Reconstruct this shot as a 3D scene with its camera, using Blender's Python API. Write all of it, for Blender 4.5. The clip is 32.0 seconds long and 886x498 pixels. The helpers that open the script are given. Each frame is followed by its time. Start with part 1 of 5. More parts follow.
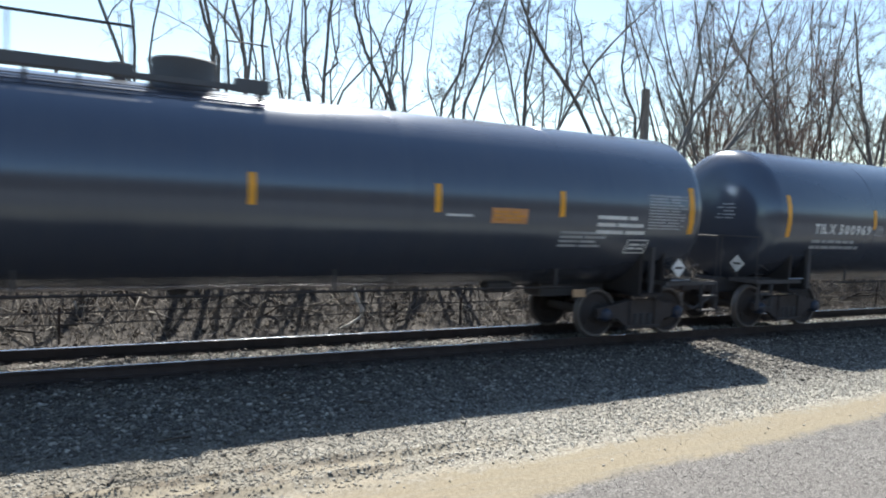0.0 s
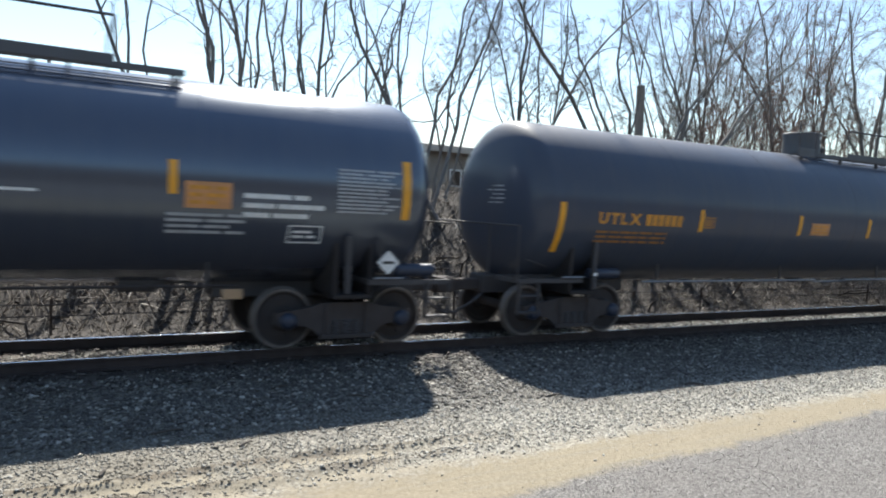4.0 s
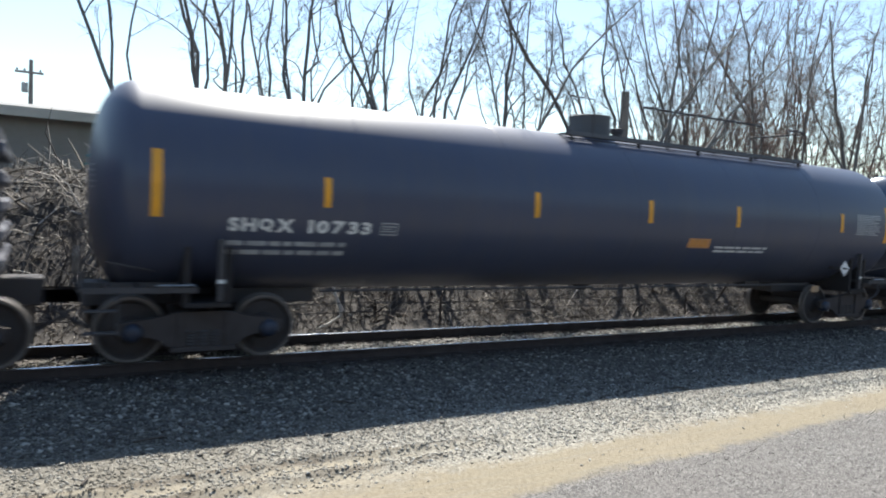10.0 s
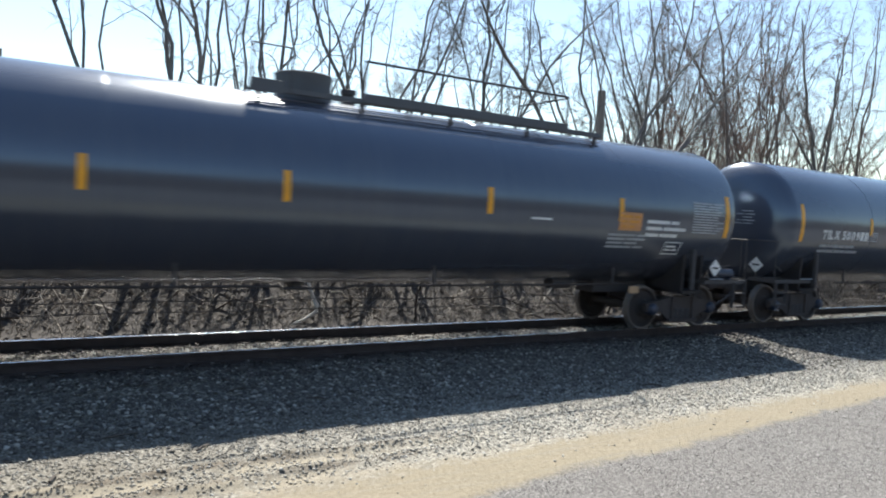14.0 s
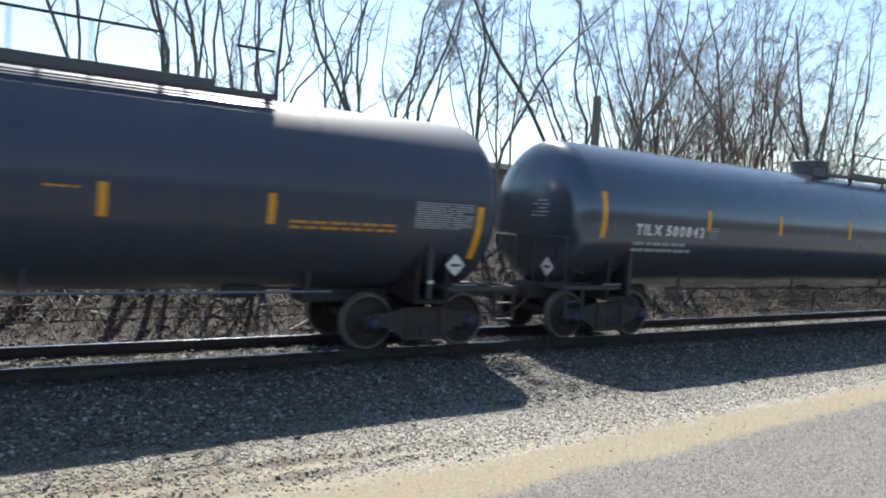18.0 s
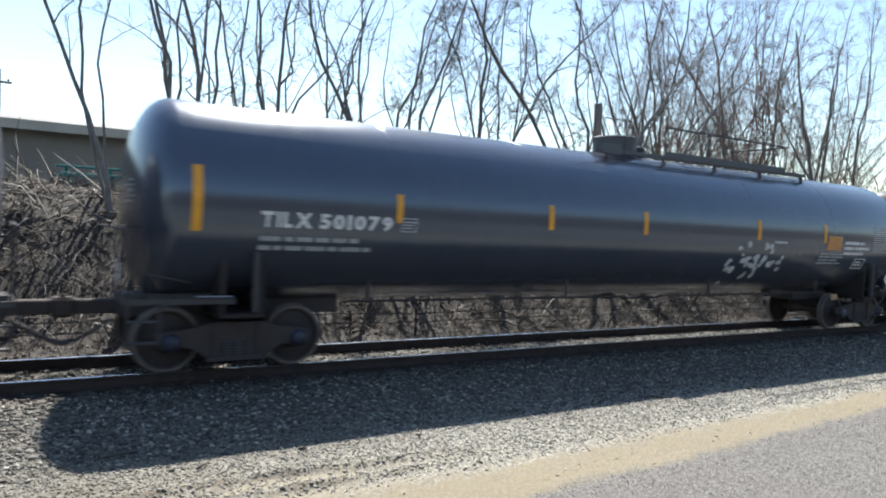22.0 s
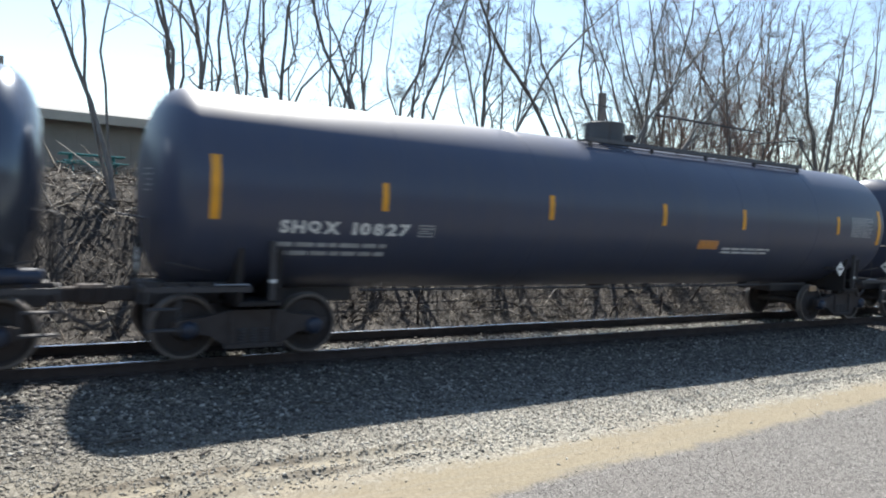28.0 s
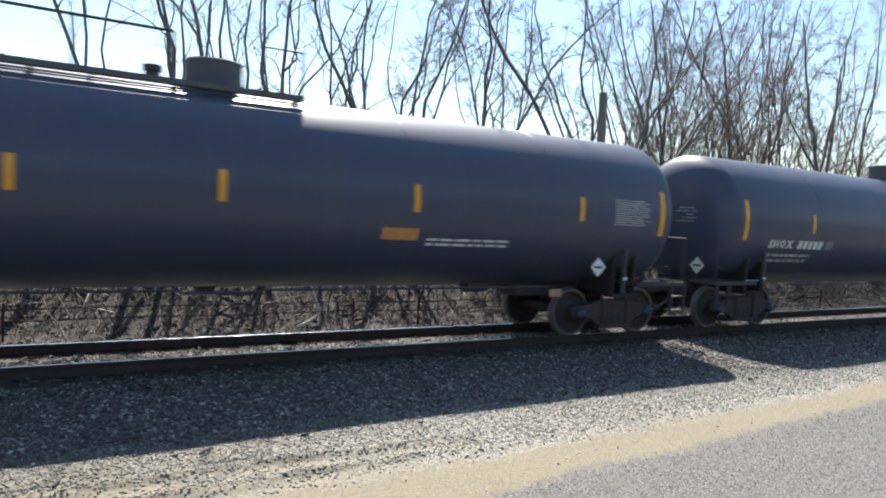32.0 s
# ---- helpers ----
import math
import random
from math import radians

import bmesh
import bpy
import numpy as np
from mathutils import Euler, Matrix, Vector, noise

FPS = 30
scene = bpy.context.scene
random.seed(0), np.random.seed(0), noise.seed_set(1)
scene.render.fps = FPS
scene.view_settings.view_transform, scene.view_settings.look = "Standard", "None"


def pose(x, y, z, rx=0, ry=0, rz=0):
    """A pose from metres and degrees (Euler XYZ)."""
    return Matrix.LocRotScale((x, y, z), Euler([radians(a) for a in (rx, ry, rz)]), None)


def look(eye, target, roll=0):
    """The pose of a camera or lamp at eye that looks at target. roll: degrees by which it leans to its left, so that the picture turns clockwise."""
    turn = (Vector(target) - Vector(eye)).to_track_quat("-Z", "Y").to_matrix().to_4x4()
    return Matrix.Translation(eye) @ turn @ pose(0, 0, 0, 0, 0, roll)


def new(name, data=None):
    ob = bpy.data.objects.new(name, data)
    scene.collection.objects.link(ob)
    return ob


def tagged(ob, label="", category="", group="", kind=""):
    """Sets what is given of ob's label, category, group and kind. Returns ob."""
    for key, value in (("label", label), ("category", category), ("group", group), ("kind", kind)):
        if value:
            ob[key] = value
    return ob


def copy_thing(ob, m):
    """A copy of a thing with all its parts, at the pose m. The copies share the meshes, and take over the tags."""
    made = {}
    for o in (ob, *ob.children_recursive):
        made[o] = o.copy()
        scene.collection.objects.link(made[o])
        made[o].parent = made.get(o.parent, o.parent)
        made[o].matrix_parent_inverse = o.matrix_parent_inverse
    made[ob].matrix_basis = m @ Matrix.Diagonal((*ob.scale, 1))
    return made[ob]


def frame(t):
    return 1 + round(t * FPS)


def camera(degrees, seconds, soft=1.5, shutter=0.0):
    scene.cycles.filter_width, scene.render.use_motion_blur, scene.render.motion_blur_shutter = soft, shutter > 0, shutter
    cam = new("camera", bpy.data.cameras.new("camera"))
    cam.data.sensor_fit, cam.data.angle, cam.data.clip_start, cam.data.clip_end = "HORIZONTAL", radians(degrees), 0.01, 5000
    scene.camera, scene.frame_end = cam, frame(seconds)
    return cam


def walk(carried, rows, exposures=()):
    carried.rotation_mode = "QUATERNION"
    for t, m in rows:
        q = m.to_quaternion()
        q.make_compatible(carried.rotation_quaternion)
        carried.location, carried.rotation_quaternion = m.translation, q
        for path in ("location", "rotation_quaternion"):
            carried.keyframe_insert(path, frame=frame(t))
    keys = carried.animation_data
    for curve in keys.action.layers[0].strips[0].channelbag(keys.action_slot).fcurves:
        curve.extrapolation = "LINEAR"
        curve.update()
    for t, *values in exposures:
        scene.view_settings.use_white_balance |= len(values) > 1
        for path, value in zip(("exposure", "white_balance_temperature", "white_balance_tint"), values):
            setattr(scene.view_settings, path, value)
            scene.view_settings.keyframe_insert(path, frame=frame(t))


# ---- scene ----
# ---------------------------------------------------------------- camera
EYE = (0.0, 0.0, 2.233)
cam = camera(64.02, 32.0, soft=2.0, shutter=0.15)
# seconds, heading to the right of the track's normal, pitch, lean
PATH = [
    (0, 28.42, -2.88, 2.27), (0.5, 28.61, -2.76, 2.54), (1, 28.97, -2.73, 2.64), (1.5, 29.08, -2.90, 2.58),
    (2, 29.00, -2.96, 2.61), (2.5, 28.89, -3.06, 2.61), (3, 28.54, -3.15, 2.71), (3.5, 28.75, -3.33, 2.75),
    (5.5, 29.10, -3.22, 2.82), (6, 28.85, -3.45, 2.79), (6.5, 29.38, -3.52, 2.79), (7, 29.58, -3.48, 2.57),
    (7.5, 29.83, -3.45, 2.57), (8, 29.98, -3.27, 2.80), (8.5, 29.79, -3.08, 2.88), (9, 29.91, -2.71, 2.79),
    (9.5, 29.70, -2.60, 2.63), (10, 30.03, -2.81, 2.73), (10.5, 30.45, -2.92, 2.64), (11, 30.87, -2.63, 2.88),
    (11.5, 31.51, -2.36, 2.94), (12, 31.79, -2.28, 3.11), (12.5, 31.91, -2.22, 3.39), (13, 32.48, -2.22, 3.32),
    (13.5, 31.81, -2.64, 3.22), (14, 31.97, -3.00, 3.33), (14.5, 32.34, -2.83, 3.23), (16.5, 32.51, -2.49, 3.20),
    (17, 32.37, -2.48, 3.24), (17.5, 32.36, -2.56, 3.26), (18, 32.25, -2.54, 3.24), (18.5, 32.08, -2.40, 3.11),
    (19, 32.06, -2.44, 3.00), (19.5, 31.90, -2.33, 2.98), (20, 31.87, -2.39, 3.05), (20.5, 31.88, -2.23, 2.83),
    (21, 31.73, -1.97, 2.85), (21.5, 31.76, -1.92, 2.67), (22, 31.98, -1.85, 2.66), (22.5, 31.90, -2.00, 2.68),
    (23, 31.87, -2.15, 2.51), (23.5, 32.41, -2.23, 2.45), (24, 32.60, -1.69, 2.58), (24.5, 32.22, -1.68, 2.79),
    (25, 32.02, -2.32, 2.93), (25.5, 31.78, -2.86, 3.42), (27.5, 31.88, -2.91, 2.88), (28, 31.81, -2.72, 2.90),
    (28.5, 31.90, -2.71, 3.00), (29, 32.17, -2.40, 3.14), (29.5, 32.22, -2.54, 3.11), (30, 32.20, -2.65, 2.99),
    (30.5, 31.99, -2.67, 2.91), (31, 31.83, -2.88, 2.86), (31.5, 31.76, -2.77, 3.18), (32, 31.77, -2.79, 3.06),
]


def aimed(heading, pitch, lean):
    a, p = radians(heading), radians(pitch)
    ahead = Vector((math.sin(a) * math.cos(p), math.cos(a) * math.cos(p), math.sin(p)))
    return look(EYE, Vector(EYE) + ahead, lean)


walk(cam, [(t, aimed(a, p, r)) for t, a, p, r in PATH], [(0.0, 1.34, 6480, 8), (32.0, 1.34, 6480, 8)])

# ---------------------------------------------------------------- world, sun, exposure
SUN_AZ, SUN_EL = 22.7, 48.5
world = bpy.data.worlds.new("world")
scene.world = world
world.use_nodes = True
wn = world.node_tree
sky = wn.nodes.new("ShaderNodeTexSky")
sky.sky_type, sky.sun_disc = "NISHITA", False
sky.sun_elevation, sky.sun_rotation = radians(SUN_EL), radians(SUN_AZ)
sky.air_density, sky.dust_density, sky.ozone_density = 1.2, 0.2, 1.1
wn.links.new(sky.outputs[0], wn.nodes["Background"].inputs[0])
wn.nodes["Background"].inputs[1].default_value = 0.076
sun_data = bpy.data.lights.new("sun", "SUN")
sun_data.energy, sun_data.angle, sun_data.color = 5.0, radians(0.53), (1.0, 0.95, 0.88)
sun = new("sun", sun_data)
sun.matrix_world = look((30 * math.sin(radians(SUN_AZ)) * math.cos(radians(SUN_EL)),
                         30 * math.cos(radians(SUN_AZ)) * math.cos(radians(SUN_EL)), 30 * math.sin(radians(SUN_EL))), (0, 0, 0))

# ---------------------------------------------------------------- materials


class Nodes:
    """A thin wrapper to write node materials."""

    def __init__(self, name):
        self.mat = bpy.data.materials.new(name)
        self.mat.use_nodes = True
        self.t = self.mat.node_tree
        self.b = self.t.nodes["Principled BSDF"]

    def put(self, socket, value):
        if isinstance(value, bpy.types.NodeSocket):
            self.t.links.new(value, socket)
        elif isinstance(value, (tuple, list)) and len(value) == 3 and socket.type == "RGBA":
            socket.default_value = (*value, 1)
        else:
            socket.default_value = value

    def node(self, kind, out=0, props=None, **ins):
        n = self.t.nodes.new(kind)
        for k, v in (props or {}).items():
            if k == "operation":
                n.operation = v
            elif k == "data_type":
                n.data_type = v
            elif k == "feature":
                n.feature = v
            elif k == "clamp":
                n.use_clamp = v
            elif k == "blend_type":
                n.blend_type = v
        for k, v in ins.items():
            key = int(k[1:]) if k[0] == "i" and k[1:].isdigit() else k.replace("_", " ")
            self.put(n.inputs[key], v)
        return n.outputs[out]

    def math(self, op, a, b=0.0, clamp=False):
        return self.node("ShaderNodeMath", 0, {"operation": op, "clamp": clamp}, i0=a, i1=b)

    def pos(self):
        return self.node("ShaderNodeNewGeometry")

    def coord(self):
        return self.node("ShaderNodeTexCoord", 3)

    def noise(self, vec, scale, detail=4.0, rough=0.55):
        return self.node("ShaderNodeTexNoise", 0, None, Vector=vec, Scale=scale, Detail=detail, Roughness=rough)

    def ramp(self, fac, stops):
        n = self.t.nodes.new("ShaderNodeValToRGB")
        self.put(n.inputs[0], fac)
        e = n.color_ramp.elements
        while len(e) < len(stops):
            e.new(0.5)
        for el, (p, c) in zip(e, stops):
            el.position = p
            el.color = (*c, 1) if len(c) == 3 else c
        return n.outputs[0]

    def mix(self, fac, a, b):
        n = self.t.nodes.new("ShaderNodeMix")
        n.data_type = "RGBA"
        self.put(n.inputs[0], fac)
        self.put(n.inputs[6], a)
        self.put(n.inputs[7], b)
        return n.outputs[2]

    def bump(self, height, strength=0.3, dist=0.01):
        n = self.t.nodes.new("ShaderNodeBump")
        n.inputs["Strength"].default_value, n.inputs["Distance"].default_value = strength, dist
        self.put(n.inputs["Height"], height)
        self.put(self.b.inputs["Normal"], n.outputs[0])

    def done(self, base, rough=0.6, metal=0.0, **more):
        self.put(self.b.inputs["Base Color"], base)
        self.put(self.b.inputs["Roughness"], rough)
        self.put(self.b.inputs["Metallic"], metal)
        for k, v in more.items():
            self.put(self.b.inputs[k.replace("_", " ")], v)
        return self.mat


def scaled(c, k):
    return tuple(v * k for v in c)


def painted(name, colour, rough=0.5, dirt=(0.05, 0.045, 0.04), amount=0.35, scale=3.0, metal=0.0, coat=0.0, gloss=0.5):
    """Paint or bare metal with grime in two sizes."""
    m = Nodes(name)
    p = m.coord()
    big, fine = m.noise(p, scale), m.noise(p, scale * 14)
    f = m.math("MULTIPLY", m.ramp(big, [(0.4, (0, 0, 0)), (0.72, (1, 1, 1))]), amount)
    base = m.mix(f, m.mix(m.math("MULTIPLY", fine, 0.5), scaled(colour, 1.12), scaled(colour, 0.8)), dirt)
    r = m.math("ADD", m.math("MULTIPLY", fine, 0.2), rough - 0.1)
    m.bump(fine, 0.12, 0.004)
    return m.done(base, r, metal, Coat_Weight=coat, Coat_Roughness=0.12, Specular_IOR_Level=gloss)


def tank_paint(name, colour, rough, coat, coat_rough, streak, dust, ior=1.35, sky_tint=(1.0, 1.0, 1.0)):
    """Black tank paint: run-down streaks, faint plate-to-plate change, patches of road dust."""
    m = Nodes(name)
    p = m.coord()
    sep = m.t.nodes.new("ShaderNodeSeparateXYZ")
    m.put(sep.inputs[0], p)
    x, y, z = sep.outputs
    streaks = m.noise(m.node("ShaderNodeCombineXYZ", 0, None, X=m.math("MULTIPLY", x, 7.0), Y=m.math("MULTIPLY", y, 0.5), Z=m.math("MULTIPLY", z, 0.5)), 1.0, 5.0)
    plates = m.node("ShaderNodeTexWhiteNoise", 0, None, Vector=m.node("ShaderNodeCombineXYZ", 0, None, X=m.math("FLOOR", m.math("MULTIPLY", x, 0.41))))
    fine = m.noise(p, 45.0)
    big = m.noise(p, 1.4)
    f = m.math("MULTIPLY", m.ramp(streaks, [(0.42, (0, 0, 0)), (0.75, (1, 1, 1))]), streak)
    g = m.math("MULTIPLY", m.ramp(big, [(0.4, (0, 0, 0)), (0.7, (1, 1, 1))]), dust)
    base = m.mix(m.math("MULTIPLY", plates, 0.35), colour, scaled(colour, 0.7))
    base = m.mix(f, base, (0.076, 0.08, 0.088))
    base = m.mix(g, base, (0.10, 0.09, 0.085))
    r = m.math("ADD", m.math("ADD", m.math("MULTIPLY", plates, 0.06), rough), m.math("MULTIPLY", big, 0.08))
    m.bump(fine, 0.03, 0.003)
    return m.done(base, r, 0.0, Coat_Weight=coat, Coat_Roughness=coat_rough, Coat_IOR=1.65, IOR=ior, Specular_Tint=sky_tint)


MAT = {}
# gloss: blue of the reflected sky is put into paint and specular tint
MAT["tank_gloss"] = tank_paint("tank_gloss", (0.052, 0.058, 0.078), 0.14, 0.25, 0.19, 0.2, 0.15, 1.85, (0.60, 0.78, 1.0))
MAT["tank_dull"] = tank_paint("tank_dull", (0.048, 0.060, 0.090), 0.6, 0.30, 0.20, 0.3, 0.2)
MAT["tank_satin"] = tank_paint("tank_satin", (0.050, 0.061, 0.104), 0.55, 0.4, 0.3, 0.22, 0.18)
MAT["steel_black"] = painted("steel_black", (0.07, 0.067, 0.07), 0.7, (0.08, 0.068, 0.06), 0.4, 2.5, gloss=0.25)
MAT["frame_black"] = painted("frame_black", (0.035, 0.032, 0.033), 0.75, (0.06, 0.05, 0.045), 0.4, 2.5, gloss=0.2)
# black steel lightened for the top fittings: the glare is in the colour
MAT["glare_grey"] = painted("glare_grey", (0.098, 0.104, 0.115), 0.65, (0.08, 0.07, 0.062), 0.35, 2.5, gloss=0.3)
MAT["bogie_iron"] = painted("bogie_iron", (0.070, 0.060, 0.058), 0.85, (0.048, 0.038, 0.032), 0.5, 4.0, gloss=0.25)
MAT["wheel_steel"] = painted("wheel_steel", (0.056, 0.048, 0.046), 0.8, (0.032, 0.026, 0.022), 0.5, 3.0, 0.0, gloss=0.25)
MAT["wheel_rim"] = painted("wheel_rim", (0.160, 0.144, 0.132), 0.5, (0.072, 0.060, 0.052), 0.4, 6.0, 0.3)
MAT["bearing"] = painted("bearing", (0.02, 0.032, 0.06), 0.45, (0.06, 0.05, 0.05), 0.4, 9.0)
MAT["galvanised"] = painted("galvanised", (0.34, 0.35, 0.36), 0.42, (0.10, 0.09, 0.08), 0.4, 5.0, 0.7)
MAT["amber"] = painted("amber", (0.80, 0.36, 0.02), 0.42, (0.25, 0.15, 0.05), 0.25, 5.0)
MAT["letter_amber"] = painted("letter_amber", (0.66, 0.29, 0.035), 0.6, (0.10, 0.06, 0.03), 0.4, 9.0)
MAT["letter_faded"] = painted("letter_faded", (0.33, 0.14, 0.03), 0.7, (0.06, 0.05, 0.04), 0.5, 9.0)
MAT["panel_orange"] = painted("panel_orange", (0.58, 0.27, 0.11), 0.5, (0.15, 0.10, 0.05), 0.3, 7.0)
MAT["tag_paint"] = painted("tag_paint", (0.42, 0.27, 0.15), 0.6, (0.2, 0.15, 0.1), 0.4, 7.0)
MAT["letter_white"] = painted("letter_white", (0.72, 0.72, 0.70), 0.6, (0.2, 0.19, 0.18), 0.35, 8.0)
MAT["letter_grey"] = painted("letter_grey", (0.40, 0.41, 0.42), 0.6, (0.08, 0.075, 0.07), 0.45, 8.0)
MAT["placard"] = painted("placard", (0.75, 0.75, 0.73), 0.5, (0.2, 0.18, 0.16), 0.25, 9.0)
MAT["ink"] = painted("ink", (0.03, 0.03, 0.03), 0.6, (0.06, 0.06, 0.06), 0.2, 9.0)
MAT["gondola_paint"] = painted("gondola_paint", (0.085, 0.092, 0.118), 0.65, (0.075, 0.055, 0.042), 0.4, 1.3, gloss=0.3)
# the sun's highlight along the gondola's top rail, painted as paler steel
MAT["sun_edge_steel"] = painted("sun_edge_steel", (0.20, 0.20, 0.22), 0.38, (0.09, 0.075, 0.065), 0.4, 2.0, 0.5)
MAT["rail_side"] = painted("rail_side", (0.058, 0.045, 0.041), 0.85, (0.02, 0.016, 0.014), 0.5, 4.0, gloss=0.2)
MAT["rail_head"] = painted("rail_head", (0.90, 0.89, 0.88), 0.15, (0.7, 0.67, 0.64), 0.3, 6.0, 0.95)
MAT["graffiti"] = painted("graffiti", (0.60, 0.61, 0.62), 0.55, (0.10, 0.10, 0.10), 0.35, 5.0)
MAT["siding"] = painted("siding", (0.272, 0.244, 0.216), 0.8, (0.128, 0.112, 0.096), 0.3, 0.6)
MAT["roofing"] = painted("roofing", (0.160, 0.160, 0.160), 0.85, (0.160, 0.152, 0.144), 0.4, 0.9)
MAT["fascia"] = painted("fascia", (0.480, 0.432, 0.368), 0.7, (0.240, 0.208, 0.176), 0.3, 1.2)
MAT["white_trim"] = painted("white_trim", (0.75, 0.75, 0.73), 0.55, (0.4, 0.38, 0.35), 0.2, 2.0)
MAT["teal"] = painted("teal", (0.03, 0.22, 0.23), 0.5, (0.06, 0.08, 0.08), 0.3, 3.0)
MAT["bleached"] = painted("bleached", (0.576, 0.544, 0.488), 0.8, (0.320, 0.288, 0.240), 0.3, 6.0)
MAT["pole_wood"] = painted("pole_wood", (0.25, 0.225, 0.205), 0.9, (0.10, 0.085, 0.07), 0.4, 2.0)


def glass_mat():
    m = Nodes("window_glass")
    return m.done((0.02, 0.025, 0.03), 0.06, 0.0, Coat_Weight=0.6)


MAT["glass"] = glass_mat()


def bark(name, a, b):
    m = Nodes(name)
    p = m.coord()
    sep = m.t.nodes.new("ShaderNodeSeparateXYZ")
    m.put(sep.inputs[0], p)
    v = m.node("ShaderNodeCombineXYZ", 0, None, X=m.math("MULTIPLY", sep.outputs[0], 22.0), Y=m.math("MULTIPLY", sep.outputs[1], 22.0), Z=m.math("MULTIPLY", sep.outputs[2], 4.0))
    n1, n2 = m.noise(v, 1.0, 6.0), m.noise(p, 1.7)
    tree = m.node("ShaderNodeObjectInfo", 5)
    base = m.mix(m.ramp(n1, [(0.35, (0, 0, 0)), (0.68, (1, 1, 1))]), a, b)
    base = m.mix(m.math("MULTIPLY", n2, 0.5), base, scaled(b, 0.7))
    base = m.mix(m.math("MULTIPLY", tree, 0.3), base, scaled(a, 0.6))
    m.bump(n1, 0.5, 0.02)
    return m.done(base, 0.9)


MAT["bark"] = bark("bark", (0.140, 0.127, 0.118), (0.252, 0.233, 0.215))
MAT["bark_wood"] = bark("bark_wood", (0.110, 0.087, 0.075), (0.197, 0.162, 0.139))
MAT["twig"] = bark("twig", (0.16, 0.098, 0.078), (0.27, 0.178, 0.145))


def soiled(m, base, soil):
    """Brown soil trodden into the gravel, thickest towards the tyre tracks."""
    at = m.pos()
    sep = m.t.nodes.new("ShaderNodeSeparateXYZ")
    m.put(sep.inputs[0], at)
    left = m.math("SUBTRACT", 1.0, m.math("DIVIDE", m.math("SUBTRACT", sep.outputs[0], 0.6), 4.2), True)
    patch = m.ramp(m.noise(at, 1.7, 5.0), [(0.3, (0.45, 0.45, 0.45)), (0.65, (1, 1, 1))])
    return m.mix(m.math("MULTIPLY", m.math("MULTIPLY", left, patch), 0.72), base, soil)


def islands(name, stops, rough=0.9, bumpy=20.0, soil=None):
    """Loose pieces, each with its own tone."""
    m = Nodes(name)
    r = m.node("ShaderNodeNewGeometry", 8)
    n = m.noise(m.coord(), bumpy)
    base = m.mix(m.math("MULTIPLY", n, 0.2), m.ramp(r, stops), (0.05, 0.045, 0.04))
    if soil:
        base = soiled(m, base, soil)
    m.bump(n, 0.4, 0.01)
    return m.done(base, rough)


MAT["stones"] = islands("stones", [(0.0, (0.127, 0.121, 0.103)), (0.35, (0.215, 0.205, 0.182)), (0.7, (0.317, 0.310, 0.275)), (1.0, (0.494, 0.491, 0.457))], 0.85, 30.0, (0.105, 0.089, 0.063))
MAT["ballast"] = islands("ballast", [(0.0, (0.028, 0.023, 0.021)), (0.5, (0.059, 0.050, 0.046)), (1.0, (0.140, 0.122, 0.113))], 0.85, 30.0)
# coarse stones kept darker than the verge to deepen the train's shade
MAT["shaded_coarse_stones"] = islands("shaded_coarse_stones", [(0.0, (0.05, 0.045, 0.041)), (0.45, (0.115, 0.105, 0.092)), (0.85, (0.23, 0.215, 0.185)), (1.0, (0.46, 0.43, 0.37))], 0.85, 30.0)
MAT["clods"] = islands("clods", [(0.0, (0.050, 0.035, 0.024)), (0.6, (0.091, 0.068, 0.046)), (1.0, (0.176, 0.140, 0.098))], 0.95, 30.0)
MAT["road_grit"] = islands("road_grit", [(0.0, (0.049, 0.046, 0.043)), (0.5, (0.144, 0.136, 0.125)), (0.85, (0.243, 0.235, 0.219)), (1.0, (0.399, 0.394, 0.377))], 0.85, 30.0)
MAT["stalks"] = islands("stalks", [(0.0, (0.055, 0.044, 0.036)), (0.5, (0.117, 0.095, 0.076)), (0.85, (0.234, 0.203, 0.168)), (1.0, (0.390, 0.359, 0.312))], 0.85, 12.0)
MAT["pale_sticks"] = islands("pale_sticks", [(0.0, (0.117, 0.099, 0.082)), (0.6, (0.234, 0.207, 0.176)), (1.0, (0.484, 0.445, 0.390))], 0.85, 9.0)
MAT["litter"] = islands("litter", [(0.0, (0.022, 0.017, 0.014)), (0.6, (0.049, 0.039, 0.032)), (1.0, (0.120, 0.098, 0.078))], 0.9, 12.0)
MAT["tie_wood"] = painted("tie_wood", (0.066, 0.055, 0.045), 0.9, (0.133, 0.117, 0.101), 0.5, 2.2)


